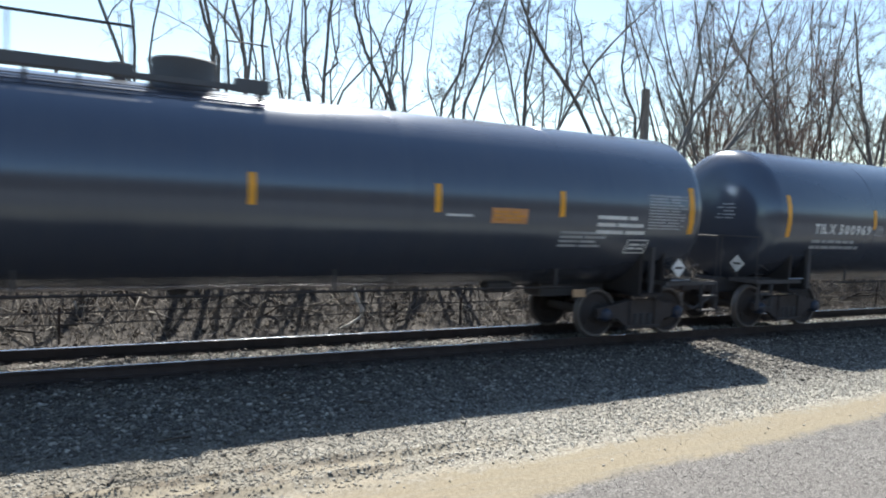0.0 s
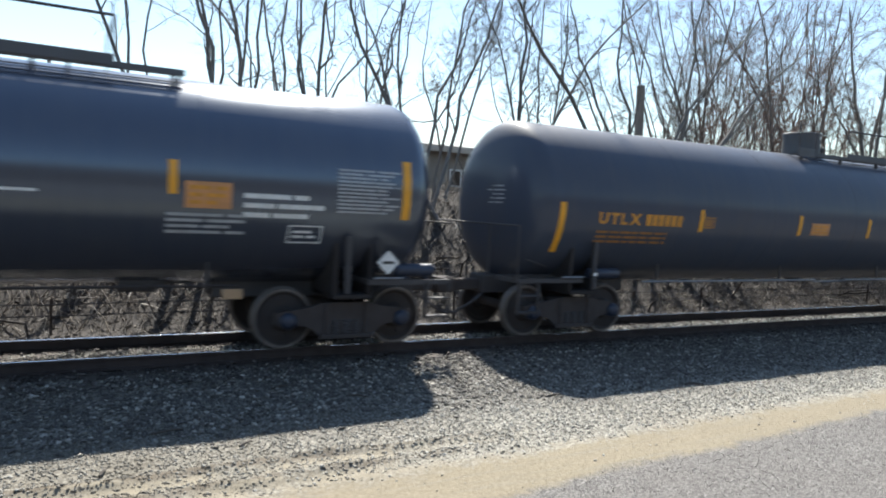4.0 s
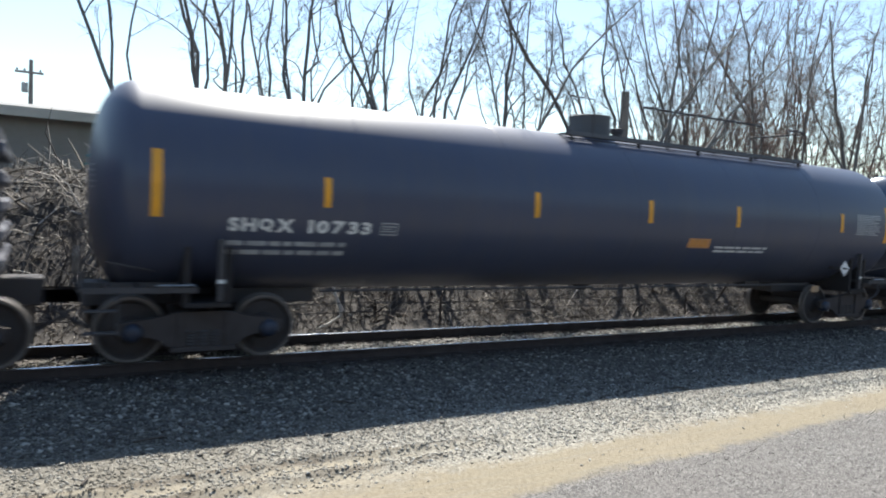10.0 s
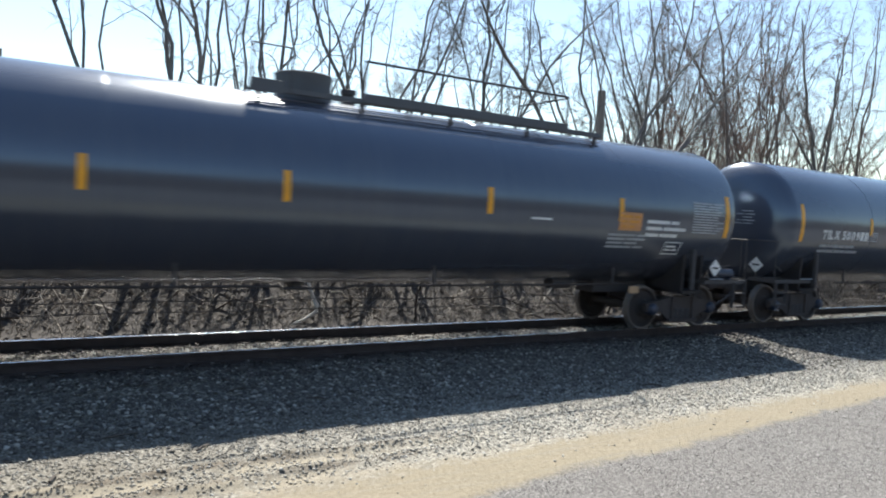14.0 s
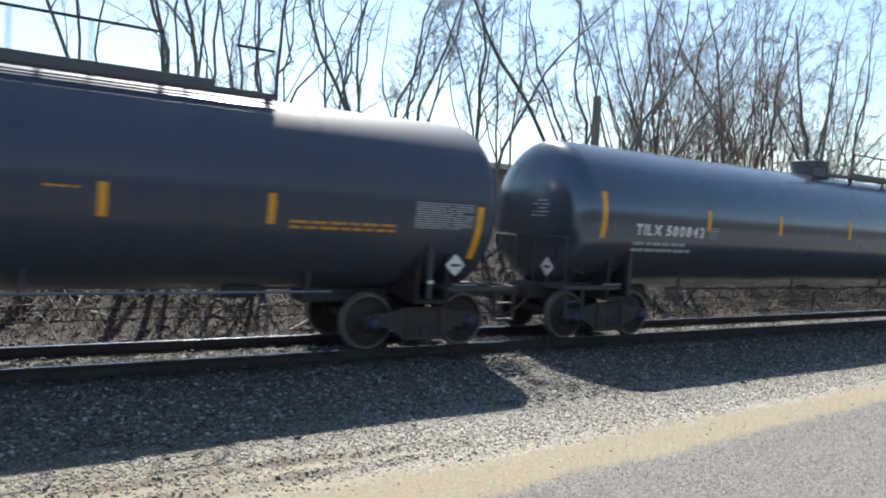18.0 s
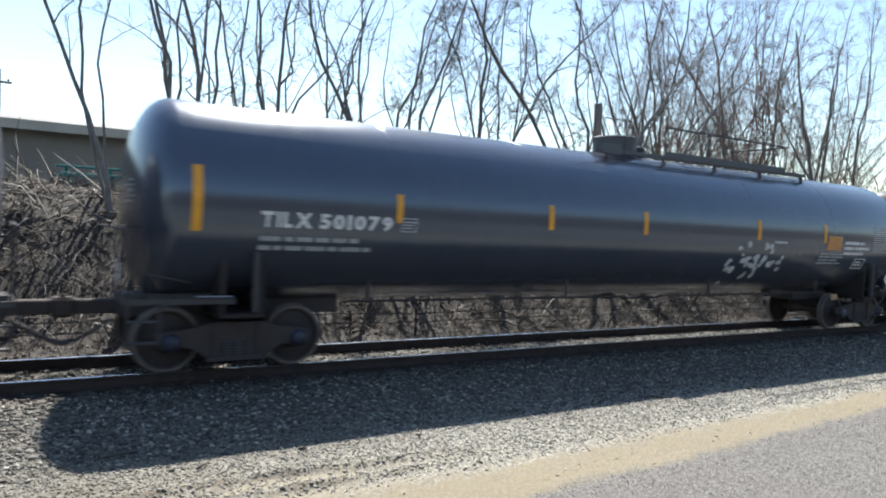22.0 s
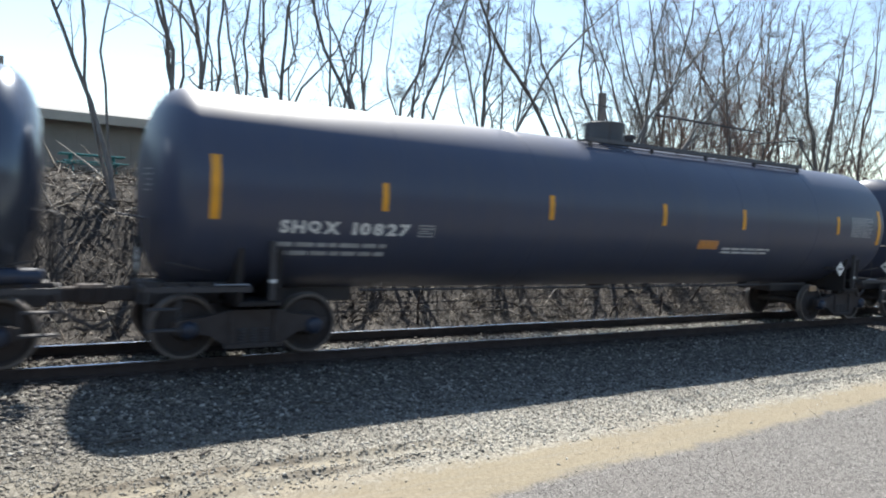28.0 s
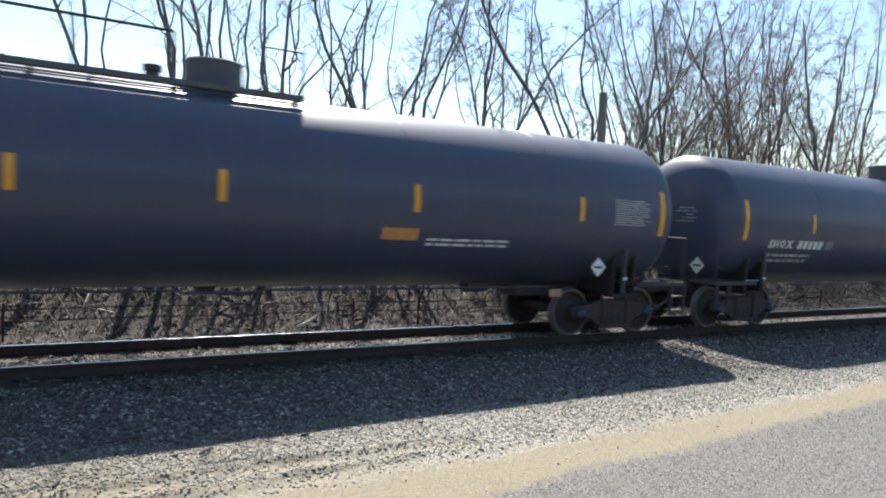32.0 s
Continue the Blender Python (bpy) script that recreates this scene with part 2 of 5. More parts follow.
def ground_mat():
    m = Nodes("ground")
    geo = m.pos()
    sep = m.t.nodes.new("ShaderNodeSeparateXYZ")
    m.put(sep.inputs[0], geo)
    x, y = sep.outputs[0], sep.outputs[1]
    flat = geo
    wob = m.math("SUBTRACT", m.noise(flat, 0.9, 6.0), 0.5)
    wob2 = m.math("SUBTRACT", m.noise(flat, 5.0, 4.0), 0.5)
    xc = m.math("MAXIMUM", m.math("MINIMUM", x, 22.0), -20.0)

    def beyond(edge, slope, soft, w1, w2):
        e = m.math("ADD", m.math("MULTIPLY", xc, slope), edge)
        v = m.math("SUBTRACT", y, e)
        v = m.math("ADD", v, m.math("ADD", m.math("MULTIPLY", wob, w1), m.math("MULTIPLY", wob2, w2)))
        return m.math("ADD", m.math("DIVIDE", v, soft), 0.5, True)

    # road of packed grit
    cell = m.node("ShaderNodeTexVoronoi", 1, None, Vector=flat, Scale=85.0)
    grit = m.node("ShaderNodeSeparateColor", 0, None, Color=cell)
    patch = m.noise(flat, 0.7, 5.0)
    road = m.ramp(grit, [(0.0, (0.028, 0.026, 0.024)), (0.5, (0.093, 0.087, 0.082)), (1.0, (0.235, 0.224, 0.210))])
    road = m.mix(m.ramp(patch, [(0.35, (0, 0, 0)), (0.7, (0.294, 0.308, 0.330))]), road, (0.118, 0.106, 0.097))
    # sand
    sandn = m.noise(flat, 26.0, 6.0)
    sand = m.mix(m.ramp(sandn, [(0.3, (0, 0, 0)), (0.7, (1, 1, 1))]), (0.147, 0.120, 0.079), (0.223, 0.191, 0.131))
    streak = m.noise(m.node("ShaderNodeCombineXYZ", 0, None, X=m.math("MULTIPLY", x, 0.5), Y=m.math("MULTIPLY", m.math("SUBTRACT", y, m.math("MULTIPLY", xc, 0.045)), 9.0)), 1.0, 5.0)
    sand = m.mix(m.ramp(streak, [(0.52, (0, 0, 0)), (0.68, (0.381, 0.400, 0.406))]), sand, m.ramp(grit, [(0.0, (0.066, 0.057, 0.046)), (0.5, (0.152, 0.144, 0.115)), (1.0, (0.273, 0.263, 0.233))]))
    # gravel
    cell2 = m.node("ShaderNodeTexVoronoi", 1, None, Vector=flat, Scale=40.0)
    g2 = m.node("ShaderNodeSeparateColor", 0, None, Color=cell2)
    gravel = m.ramp(g2, [(0.0, (0.067, 0.062, 0.053)), (0.5, (0.186, 0.176, 0.147)), (1.0, (0.360, 0.344, 0.295))])
    dirt = m.ramp(m.noise(flat, 0.55, 6.0), [(0.48, (0, 0, 0)), (0.66, (1, 1, 1))])
    # bare earth and wheel ruts along the edge of the gravel
    left = m.math("SUBTRACT", 1.0, m.math("DIVIDE", m.math("SUBTRACT", x, 2.2), 3.2), True)
    dirty = m.mix(m.math("MULTIPLY", dirt, 0.3), gravel, (0.160, 0.133, 0.096))
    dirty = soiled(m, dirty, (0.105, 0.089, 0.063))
    # tyre tracks pressed into sand, and the soil that they threw up beside them
    for at, wide, colour, most in ((6.24, 6.0, (0.215, 0.185, 0.132), 0.85), (5.84, 5.0, (0.215, 0.185, 0.132), 0.75), (6.42, 13.0, (0.098, 0.078, 0.054), 0.9), (6.03, 16.0, (0.098, 0.078, 0.054), 0.85)):
        o = m.math("ADD", m.math("SUBTRACT", y, at), m.math("ADD", m.math("MULTIPLY", wob2, 0.13), m.math("MULTIPLY", wob, 0.10)))
        rut = m.math("SUBTRACT", 1.0, m.math("MULTIPLY", m.math("ABSOLUTE", o), wide), True)
        rut = m.math("MULTIPLY", m.math("MULTIPLY", rut, 2.0, True), m.math("MULTIPLY", left, m.ramp(m.noise(flat, 3.1, 4.0), [(0.36, (0, 0, 0)), (0.5, (1, 1, 1))])))
        dirty = m.mix(m.math("MULTIPLY", rut, most), dirty, colour)
    # ballast bed: gravel colour lowered to deepen the train's shade on it
    bed = m.ramp(g2, [(0.0, (0.028, 0.026, 0.023)), (0.5, (0.082, 0.076, 0.064)), (1.0, (0.178, 0.165, 0.144))])
    # darker tone from just beyond the near tie ends outwards
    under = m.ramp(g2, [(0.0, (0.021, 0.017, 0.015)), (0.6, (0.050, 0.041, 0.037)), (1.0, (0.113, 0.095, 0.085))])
    # leaf litter
    litn = m.noise(flat, 16.0, 6.0)
    lit = m.ramp(litn, [(0.3, (0.017, 0.012, 0.011)), (0.55, (0.038, 0.032, 0.026)), (0.75, (0.084, 0.068, 0.055))])
    col = m.mix(beyond(4.70, 0.066, 0.16, 0.35, 0.3), road, sand)
    col = m.mix(beyond(5.50, 0.050, 0.3, 0.4, 0.6), col, dirty)
    # the painted shade begins near the edge of the train's shadow
    col = m.mix(beyond(7.2, 0.0, 1.2, 0.9, 0.5), col, bed)
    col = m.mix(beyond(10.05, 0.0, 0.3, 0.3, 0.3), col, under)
    col = m.mix(beyond(13.3, 0.0, 0.4, 0.6, 0.4), col, lit)
    near_hill = m.math("ADD", m.math("DIVIDE", m.math("SUBTRACT", m.math("ADD", m.math("MULTIPLY", wob, 1.6), -2.0), y), 1.5), 0.5, True)
    col = m.mix(near_hill, col, m.ramp(litn, [(0.3, (0.020, 0.014, 0.010)), (0.7, (0.054, 0.040, 0.027))]))
    h = m.math("ADD", m.math("MULTIPLY", g2, 0.6), m.math("ADD", m.math("MULTIPLY", grit, 0.25), m.math("MULTIPLY", litn, 0.3)))
    m.bump(h, 0.7, 0.015)
    return m.done(col, 0.92)


MAT["ground"] = ground_mat()

# ---------------------------------------------------------------- mesh helpers


class Shape:
    """Vertices and faces gathered for one mesh."""

    def __init__(self):
        self.v, self.f = [], []

    def add(self, verts, faces):
        n = len(self.v)
        self.v += [tuple(p) for p in verts]
        self.f += [tuple(i + n for i in f) for f in faces]
        return self

    def box(self, x0, x1, y0, y1, z0, z1, c=0.0):
        """A box, with its edges cut off by c."""
        if c <= 0:
            v = [(x, y, z) for z in (z0, z1) for y in (y0, y1) for x in (x0, x1)]
            return self.add(v, [(0, 2, 3, 1), (4, 5, 7, 6), (0, 1, 5, 4), (2, 6, 7, 3), (0, 4, 6, 2), (1, 3, 7, 5)])
        bm = bmesh.new()
        bmesh.ops.create_cube(bm, size=1.0)
        for p in bm.verts:
            p.co = Vector(((x0 + x1) / 2 + p.co.x * (x1 - x0), (y0 + y1) / 2 + p.co.y * (y1 - y0), (z0 + z1) / 2 + p.co.z * (z1 - z0)))
        bmesh.ops.bevel(bm, geom=bm.edges[:], offset=c, segments=1, affect="EDGES")
        bm.verts.index_update()
        self.add([p.co for p in bm.verts], [[p.index for p in f.verts] for f in bm.faces])
        bm.free()
        return self

    def tube(self, pts, radii, sides=6, cap=True):
        """A round bar along points, with a radius at each."""
        pts = [Vector(p) for p in pts]
        if not isinstance(radii, (list, tuple)):
            radii = [radii] * len(pts)
        n0 = len(self.v)
        ref = Vector((0.31, 0.87, 0.39))
        for i, p in enumerate(pts):
            d = (pts[min(i + 1, len(pts) - 1)] - pts[max(i - 1, 0)]).normalized()
            a = d.cross(ref)
            if a.length < 0.1:
                a = d.cross(Vector((1, 0, 0)))
            a.normalize()
            b = d.cross(a)
            for k in range(sides):
                w = 2 * math.pi * k / sides
                q = p + (a * math.cos(w) + b * math.sin(w)) * radii[i]
                self.v.append((q.x, q.y, q.z))
        for i in range(len(pts) - 1):
            for k in range(sides):
                k2 = (k + 1) % sides
                self.f.append((n0 + i * sides + k, n0 + i * sides + k2, n0 + (i + 1) * sides + k2, n0 + (i + 1) * sides + k))
        if cap:
            self.f.append(tuple(n0 + k for k in range(sides))[::-1])
            self.f.append(tuple(n0 + (len(pts) - 1) * sides + k for k in range(sides)))
        return self

    def lathe(self, axis, centre, profile, sides=24, cap=True):
        """A body turned round an axis 'x', 'y' or 'z': profile of (along, radius)."""
        n0 = len(self.v)
        for a, r in profile:
            for k in range(sides):
                w = 2 * math.pi * k / sides
                c, s = math.cos(w) * r, math.sin(w) * r
                p = {"x": (a, c, s), "y": (s, a, c), "z": (c, s, a)}[axis]
                self.v.append((centre[0] + p[0], centre[1] + p[1], centre[2] + p[2]))
        m = len(profile)
        for i in range(m - 1):
            for k in range(sides):
                k2 = (k + 1) % sides
                self.f.append((n0 + i * sides + k, n0 + i * sides + k2, n0 + (i + 1) * sides + k2, n0 + (i + 1) * sides + k))
        if cap and profile[0][1] > 1e-4:
            self.f.append(tuple(n0 + k for k in range(sides))[::-1])
        if cap and profile[-1][1] > 1e-4:
            self.f.append(tuple(n0 + (m - 1) * sides + k for k in range(sides)))
        return self

    def prism(self, outline, y0, y1):
        """An outline in x and z, drawn out from y0 to y1."""
        n = len(outline)
        v = [(x, y0, z) for x, z in outline] + [(x, y1, z) for x, z in outline]
        return self.add(v, [tuple(range(n))[::-1], tuple(range(n, 2 * n))] + [(i, (i + 1) % n, n + (i + 1) % n, n + i) for i in range(n)])

    def mesh(self, name, smooth=None):
        me = bpy.data.meshes.new(name)
        me.from_pydata(self.v, [], self.f)
        bm = bmesh.new()
        bm.from_mesh(me)
        bmesh.ops.recalc_face_normals(bm, faces=bm.faces[:])
        bm.to_mesh(me)
        bm.free()
        if smooth is not None:
            me.shade_smooth()
            me.set_sharp_from_angle(angle=radians(smooth))
        return me


def part(name, shape, material, parent, label="", smooth=None):
    """One mesh object under a thing or under a part."""
    ob = new(name, shape.mesh(name, smooth))
    ob.data.materials.append(MAT[material])
    ob.parent = parent
    if label:
        tagged(ob, label)
    return ob


def thing(name, m, label, category, group="", kind=""):
    ob = new(name)
    ob.empty_display_size = 0.3
    ob.matrix_world = m
    return tagged(ob, label, category, group, kind)


def numpy_mesh(name, verts, faces):
    """A large mesh from arrays of equal-sided faces."""
    me = bpy.data.meshes.new(name)
    n, k = faces.shape
    me.vertices.add(len(verts))
    me.vertices.foreach_set("co", verts.astype(np.float32).ravel())
    me.loops.add(n * k)
    me.loops.foreach_set("vertex_index", faces.astype(np.int32).ravel())
    me.polygons.add(n)
    me.polygons.foreach_set("loop_start", np.arange(0, n * k, k, dtype=np.int32))
    me.update(calc_edges=True)
    me.validate()
    return me


# ---------------------------------------------------------------- ground
TC = 11.21                      # the track's middle line
RAILS = (10.46, 11.96)


def smooth01(v, a, b):
    t = np.clip((v - a) / (b - a), 0.0, 1.0)
    return t * t * (3 - 2 * t)


def ground_z(x, y):
    """Height of the ground: road, gravel, track bed, wooded bank; the top of the rails is zero."""
    z = -0.20 + 0.90 * (1 - smooth01(y, -1.5, 3.4))
    z = z + 0.015 * smooth01(y, 8.8, 9.2) * (1 - smooth01(y, 12.9, 13.4))
    z = z - 0.14 * smooth01(y, 12.9, 13.6)
    z = z + 3.16 * smooth01(y + 0.35 * np.sin(x * 0.31), 13.4, 20.2)
    z = z - 0.75 * smooth01(y, 20.5, 24.0)
    z = z + 9.5 * smooth01(-y, 15.0, 38.0)
    # wheel ruts in the soft edge of the gravel
    for at, high, wide in ((6.42, 0.045, 0.05), (6.03, 0.035, 0.045)):
        o = y - at + 0.05 * np.sin(x * 1.9 + at * 5) + 0.03 * np.sin(x * 4.7)
        here = np.clip(0.55 + 0.5 * np.sin(x * 2.1 + at * 9) + 0.4 * np.sin(x * 5.9 + at), 0, 1) * (1 - smooth01(x, 2.6, 5.0)) * smooth01(x, -6, -3)
        z = z + here * high * np.exp(-(o / wide) ** 2) - 0.02 * np.exp(-((o + 0.17) / 0.10) ** 2) * (1 - smooth01(x, 3.0, 6.0)) * smooth01(x, -6, -3)
    rough = np.sin(x * 2.3 + y * 1.1) * np.sin(y * 2.9 - x * 0.7) * 0.5 + np.sin(x * 5.3 - y * 3.1) * 0.25
    amp = 0.012 + 0.10 * smooth01(y, 13.6, 15.5)
    return z + rough * amp


def build_ground():
    xs = np.concatenate([[-2600, -900, -400, -200, -100, -60, -40, -25, -15], np.arange(-10, -0.5, 0.2), np.arange(-0.5, 5.0, 0.06), np.arange(5.0, 42, 0.2), [45, 50, 60, 80, 110, 160, 260, 500, 900, 2600]])
    ys = np.concatenate([[-2600, -600, -200, -100, -60, -45, -38, -34, -30, -26, -22, -18, -15, -12, -9, -6, -3, -1, 1, 2, 3], np.arange(3.5, 5.4, 0.2), np.arange(5.4, 7.9, 0.05), np.arange(7.9, 24, 0.2),
                         [25, 27, 30, 34, 40, 50, 70, 120, 250, 700, 2600]])
    gx, gy = np.meshgrid(xs, ys)
    v = np.stack([gx, gy, ground_z(gx, gy)], -1).reshape(-1, 3)
    nx, ny = len(xs), len(ys)
    i = (np.arange(ny - 1)[:, None] * nx + np.arange(nx - 1)[None]).ravel()
    me = numpy_mesh("ground", v, np.stack([i, i + 1, i + nx + 1, i + nx], 1))
    me.shade_smooth()
    ob = new("ground", me)
    me.materials.append(MAT["ground"])
    tagged(ob, "grey grit road, sandy verge, pale gravel and leaf-littered bank", "ground", kind="structure")


build_ground()


def pebbles(name, material, label, count, xr, yr, size, seed, lift=0.0, thin=None):
    """Loose stones lying on the ground: flattened, uneven octahedra with cut corners."""
    rng = np.random.default_rng(seed)
    base = np.array([(1, 0, 0), (0.5, 0.85, 0), (-0.55, 0.8, 0), (-1, 0, 0), (-0.5, -0.85, 0), (0.55, -0.8, 0), (0.25, 0.3, 0.75), (-0.35, -0.1, 0.8), (0.2, -0.35, 0.7), (0, 0, -0.6)])
    tri = np.array([(0, 1, 6), (1, 2, 6), (2, 7, 6), (2, 3, 7), (3, 4, 7), (4, 8, 7), (4, 5, 8), (5, 0, 8), (0, 6, 8), (6, 7, 8), (1, 0, 9), (2, 1, 9), (3, 2, 9), (4, 3, 9), (5, 4, 9), (0, 5, 9)])
    x, y = rng.uniform(*xr, count), rng.uniform(*yr, count)
    if thin is not None:
        keep = rng.uniform(0, 1, count) < thin(x, y)
        x, y = x[keep], y[keep]
        count = len(x)
    s = size[0] + (size[1] - size[0]) * rng.uniform(0, 1, count) ** 2.2
    v = base[None] + rng.normal(0, 0.16, (count, len(base), 3))
    v = v * (s[:, None] * rng.uniform(0.7, 1.25, (count, 3)))[:, None, :] * np.array([1, 1, 0.55])
    a = rng.uniform(0, 6.283, count)
    tilt = rng.normal(0, 0.35, count)
    c, sn, ct, st = np.cos(a), np.sin(a), np.cos(tilt), np.sin(tilt)
    vy, vz = v[..., 1] * ct[:, None] - v[..., 2] * st[:, None], v[..., 1] * st[:, None] + v[..., 2] * ct[:, None]
    vx = v[..., 0] * c[:, None] - vy * sn[:, None]
    vy = v[..., 0] * sn[:, None] + vy * c[:, None]
    z = ground_z(x, y) + lift + s * 0.2
    p = np.stack([vx + x[:, None], vy + y[:, None], vz + z[:, None]], -1).reshape(-1, 3)
    f = (tri[None] + np.arange(count)[:, None, None] * len(base)).reshape(-1, 3)
    ob = new(name, numpy_mesh(name, p, f))
    ob.data.materials.append(MAT[material])
    return tagged(ob, label, "gravel", kind="stuff")


def verge(x, y):
    e = 5.5 + 0.05 * np.minimum(x, 22)
    bare = (np.exp(-((y - 6.24) / 0.09) ** 2) + np.exp(-((y - 5.84) / 0.12) ** 2)) * (1 - smooth01(x, 2.5, 5.0)) * 0.55
    # fewer pale stones where the train's shade falls, so that it looks darker
    return (0.01 + 0.99 * smooth01(y, e - 0.1, e + 0.5)) * (1 - 0.7 * smooth01(y, 7.2, 8.4)) * (1 - bare)


def coarse(x, y):
    return smooth01(y, 6.9, 7.9) * (1 - 0.93 * smooth01(y, 9.85, 10.15))


def thrown(x, y):
    """Soil thrown up in two broken lines along the tyre tracks."""
    line = sum(np.exp(-((y - at + 0.05 * np.sin(x * 1.9 + at * 5) + 0.03 * np.sin(x * 4.7)) / w) ** 2) for at, w in ((6.42, 0.06), (6.03, 0.05)))
    return line * np.clip(0.45 + 0.6 * np.sin(x * 2.1 + 1.0) + 0.4 * np.sin(x * 5.9), 0.08, 1) * (1 - smooth01(x, 2.4, 4.6))


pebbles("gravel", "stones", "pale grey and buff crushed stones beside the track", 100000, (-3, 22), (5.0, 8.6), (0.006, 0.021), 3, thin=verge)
pebbles("coarse_gravel", "shaded_coarse_stones", "coarse grey and pale stones on the slope below the track, darkened for shade", 44000, (-2, 22), (6.9, 10.2), (0.009, 0.042), 6, thin=coarse)
pebbles("soil_clods", "clods", "dark clods of soil thrown up beside the tyre tracks", 8000, (-2, 5), (5.8, 6.65), (0.003, 0.011), 12, thin=thrown)
pebbles("road_grit", "road_grit", "loose pale grit on the packed road", 24000, (-2, 15), (3.2, 6.0), (0.004, 0.010), 8, thin=lambda x, y: 1 - smooth01(y, 4.5 + 0.05 * np.minimum(x, 22), 4.9 + 0.05 * np.minimum(x, 22)))
pebbles("track_ballast", "ballast", "dark crushed-stone ballast between the ties", 15000, (-6, 32), (9.4, 13.6), (0.018, 0.05), 5, 0.01)

# paler stones paint in the sunlit strip seen over the near rail
pebbles("pale_ballast", "stones", "pale crushed stones inside the far rail, for the sunlit strip", 8500, (-5, 32), (11.2, 11.62), (0.014, 0.036), 9, 0.012)


def ground_sticks():
    rng = random.Random(3)
    for x, y, a, l in ((1.05, 7.55, 12, 0.34), (1.7, 6.9, 40, 0.2), (3.4, 8.2, -25, 0.28), (5.9, 7.4, 5, 0.22), (0.4, 6.6, 75, 0.18), (8.3, 7.2, -10, 0.3), (2.6, 8.9, 20, 0.26)):
        t = thing("stick", pose(x, y, float(ground_z(x, y)) + 0.02, 0, 0, a), "short dark broken stick lying on the gravel", "stick", "sticks on the gravel")
        part("wood", Shape().tube([(-l / 2, 0, 0.004), (0, rng.uniform(-0.03, 0.03), 0.014), (l / 2, rng.uniform(-0.04, 0.04), 0.002)], [0.011, 0.014, 0.007], 6), "tie_wood", t)


ground_sticks()

# ---------------------------------------------------------------- track


def build_track():
    track = thing("railway_track", Matrix(), "single railway track with worn steel rails on wooden ties", "railway track", kind="structure")
    head = [(-0.036, -0.038), (-0.0365, -0.014), (-0.0335, -0.0065), (-0.026, -0.0022), (-0.014, 0.0), (0.014, 0.0), (0.026, -0.0022), (0.0335, -0.0065), (0.0365, -0.014), (0.036, -0.038)]
    web = [(-0.010, -0.046), (0.010, -0.046), (0.010, -0.142), (0.070, -0.158), (0.070, -0.168), (-0.070, -0.168), (-0.070, -0.158), (-0.010, -0.142)]
    for y in RAILS:
        s = Shape()
        for outline, ends in ((web, (-700, 700)),):
            n = len(outline)
            s.add([(x, y + a, b) for x in ends for a, b in outline], [(i, (i + 1) % n, n + (i + 1) % n, n + i) for i in range(n)])
        rail = part("rail", s, "rail_side", track, "rusty brown steel rail with a polished head")
        s = Shape()
        n = len(head)
        under = [(0.036, -0.0381), (0.010, -0.0465), (-0.010, -0.0465), (-0.036, -0.0381)]
        outline = head + under
        n = len(outline)
        s.add([(x, y + a, b) for x in (-700, 700) for a, b in outline], [(i, (i + 1) % n, n + (i + 1) % n, n + i) for i in range(n)])
        top = part("rail_head", s, "rail_head", rail, "shiny worn rail head")
        top.data.materials.append(MAT["rail_side"])
        for i, poly in enumerate(top.data.polygons):
            poly.material_index = 0 if 1 < i < 7 else 1
    tie = Shape().box(-0.115, 0.115, -1.28, 1.28, -0.32, -0.172, 0.012).mesh("tie")
    tie.materials.append(MAT["tie_wood"])
    plate = Shape().box(-0.10, 0.10, -0.17, 0.17, -0.1725, -0.163, 0.003)
    for sx in (-0.06, 0.06):
        for sy in (-0.085, 0.085):
            plate.box(sx - 0.012, sx + 0.012, sy - 0.014, sy + 0.014, -0.165, -0.145, 0.003)
    plate = plate.mesh("tie_plate")
    plate.materials.append(MAT["rail_side"])
    rng = random.Random(7)
    for i in range(84):
        x = -8 + 0.5 * i
        t = new("tie", tie)
        t.parent = track
        t.matrix_local = pose(x + rng.uniform(-0.02, 0.02), TC + rng.uniform(-0.04, 0.04), rng.uniform(-0.006, 0.0), 0, 0, rng.uniform(-0.8, 0.8))
        for y in (-0.75, 0.75):
            p = new("tie_plate", plate)
            p.parent = t
            p.matrix_local = pose(0, y, 0)
    far = Shape()
    for i in range(300):
        for x in (34.2 + 0.5 * i, -8.5 - 0.5 * i):
            far.box(x - 0.115, x + 0.115, TC - 1.28, TC + 1.28, -0.32, -0.174)
    tagged(part("far_ties", far, "tie_wood", track, "row of weathered wooden ties"), kind="stuff")


build_track()

# ---------------------------------------------------------------- building on the bank


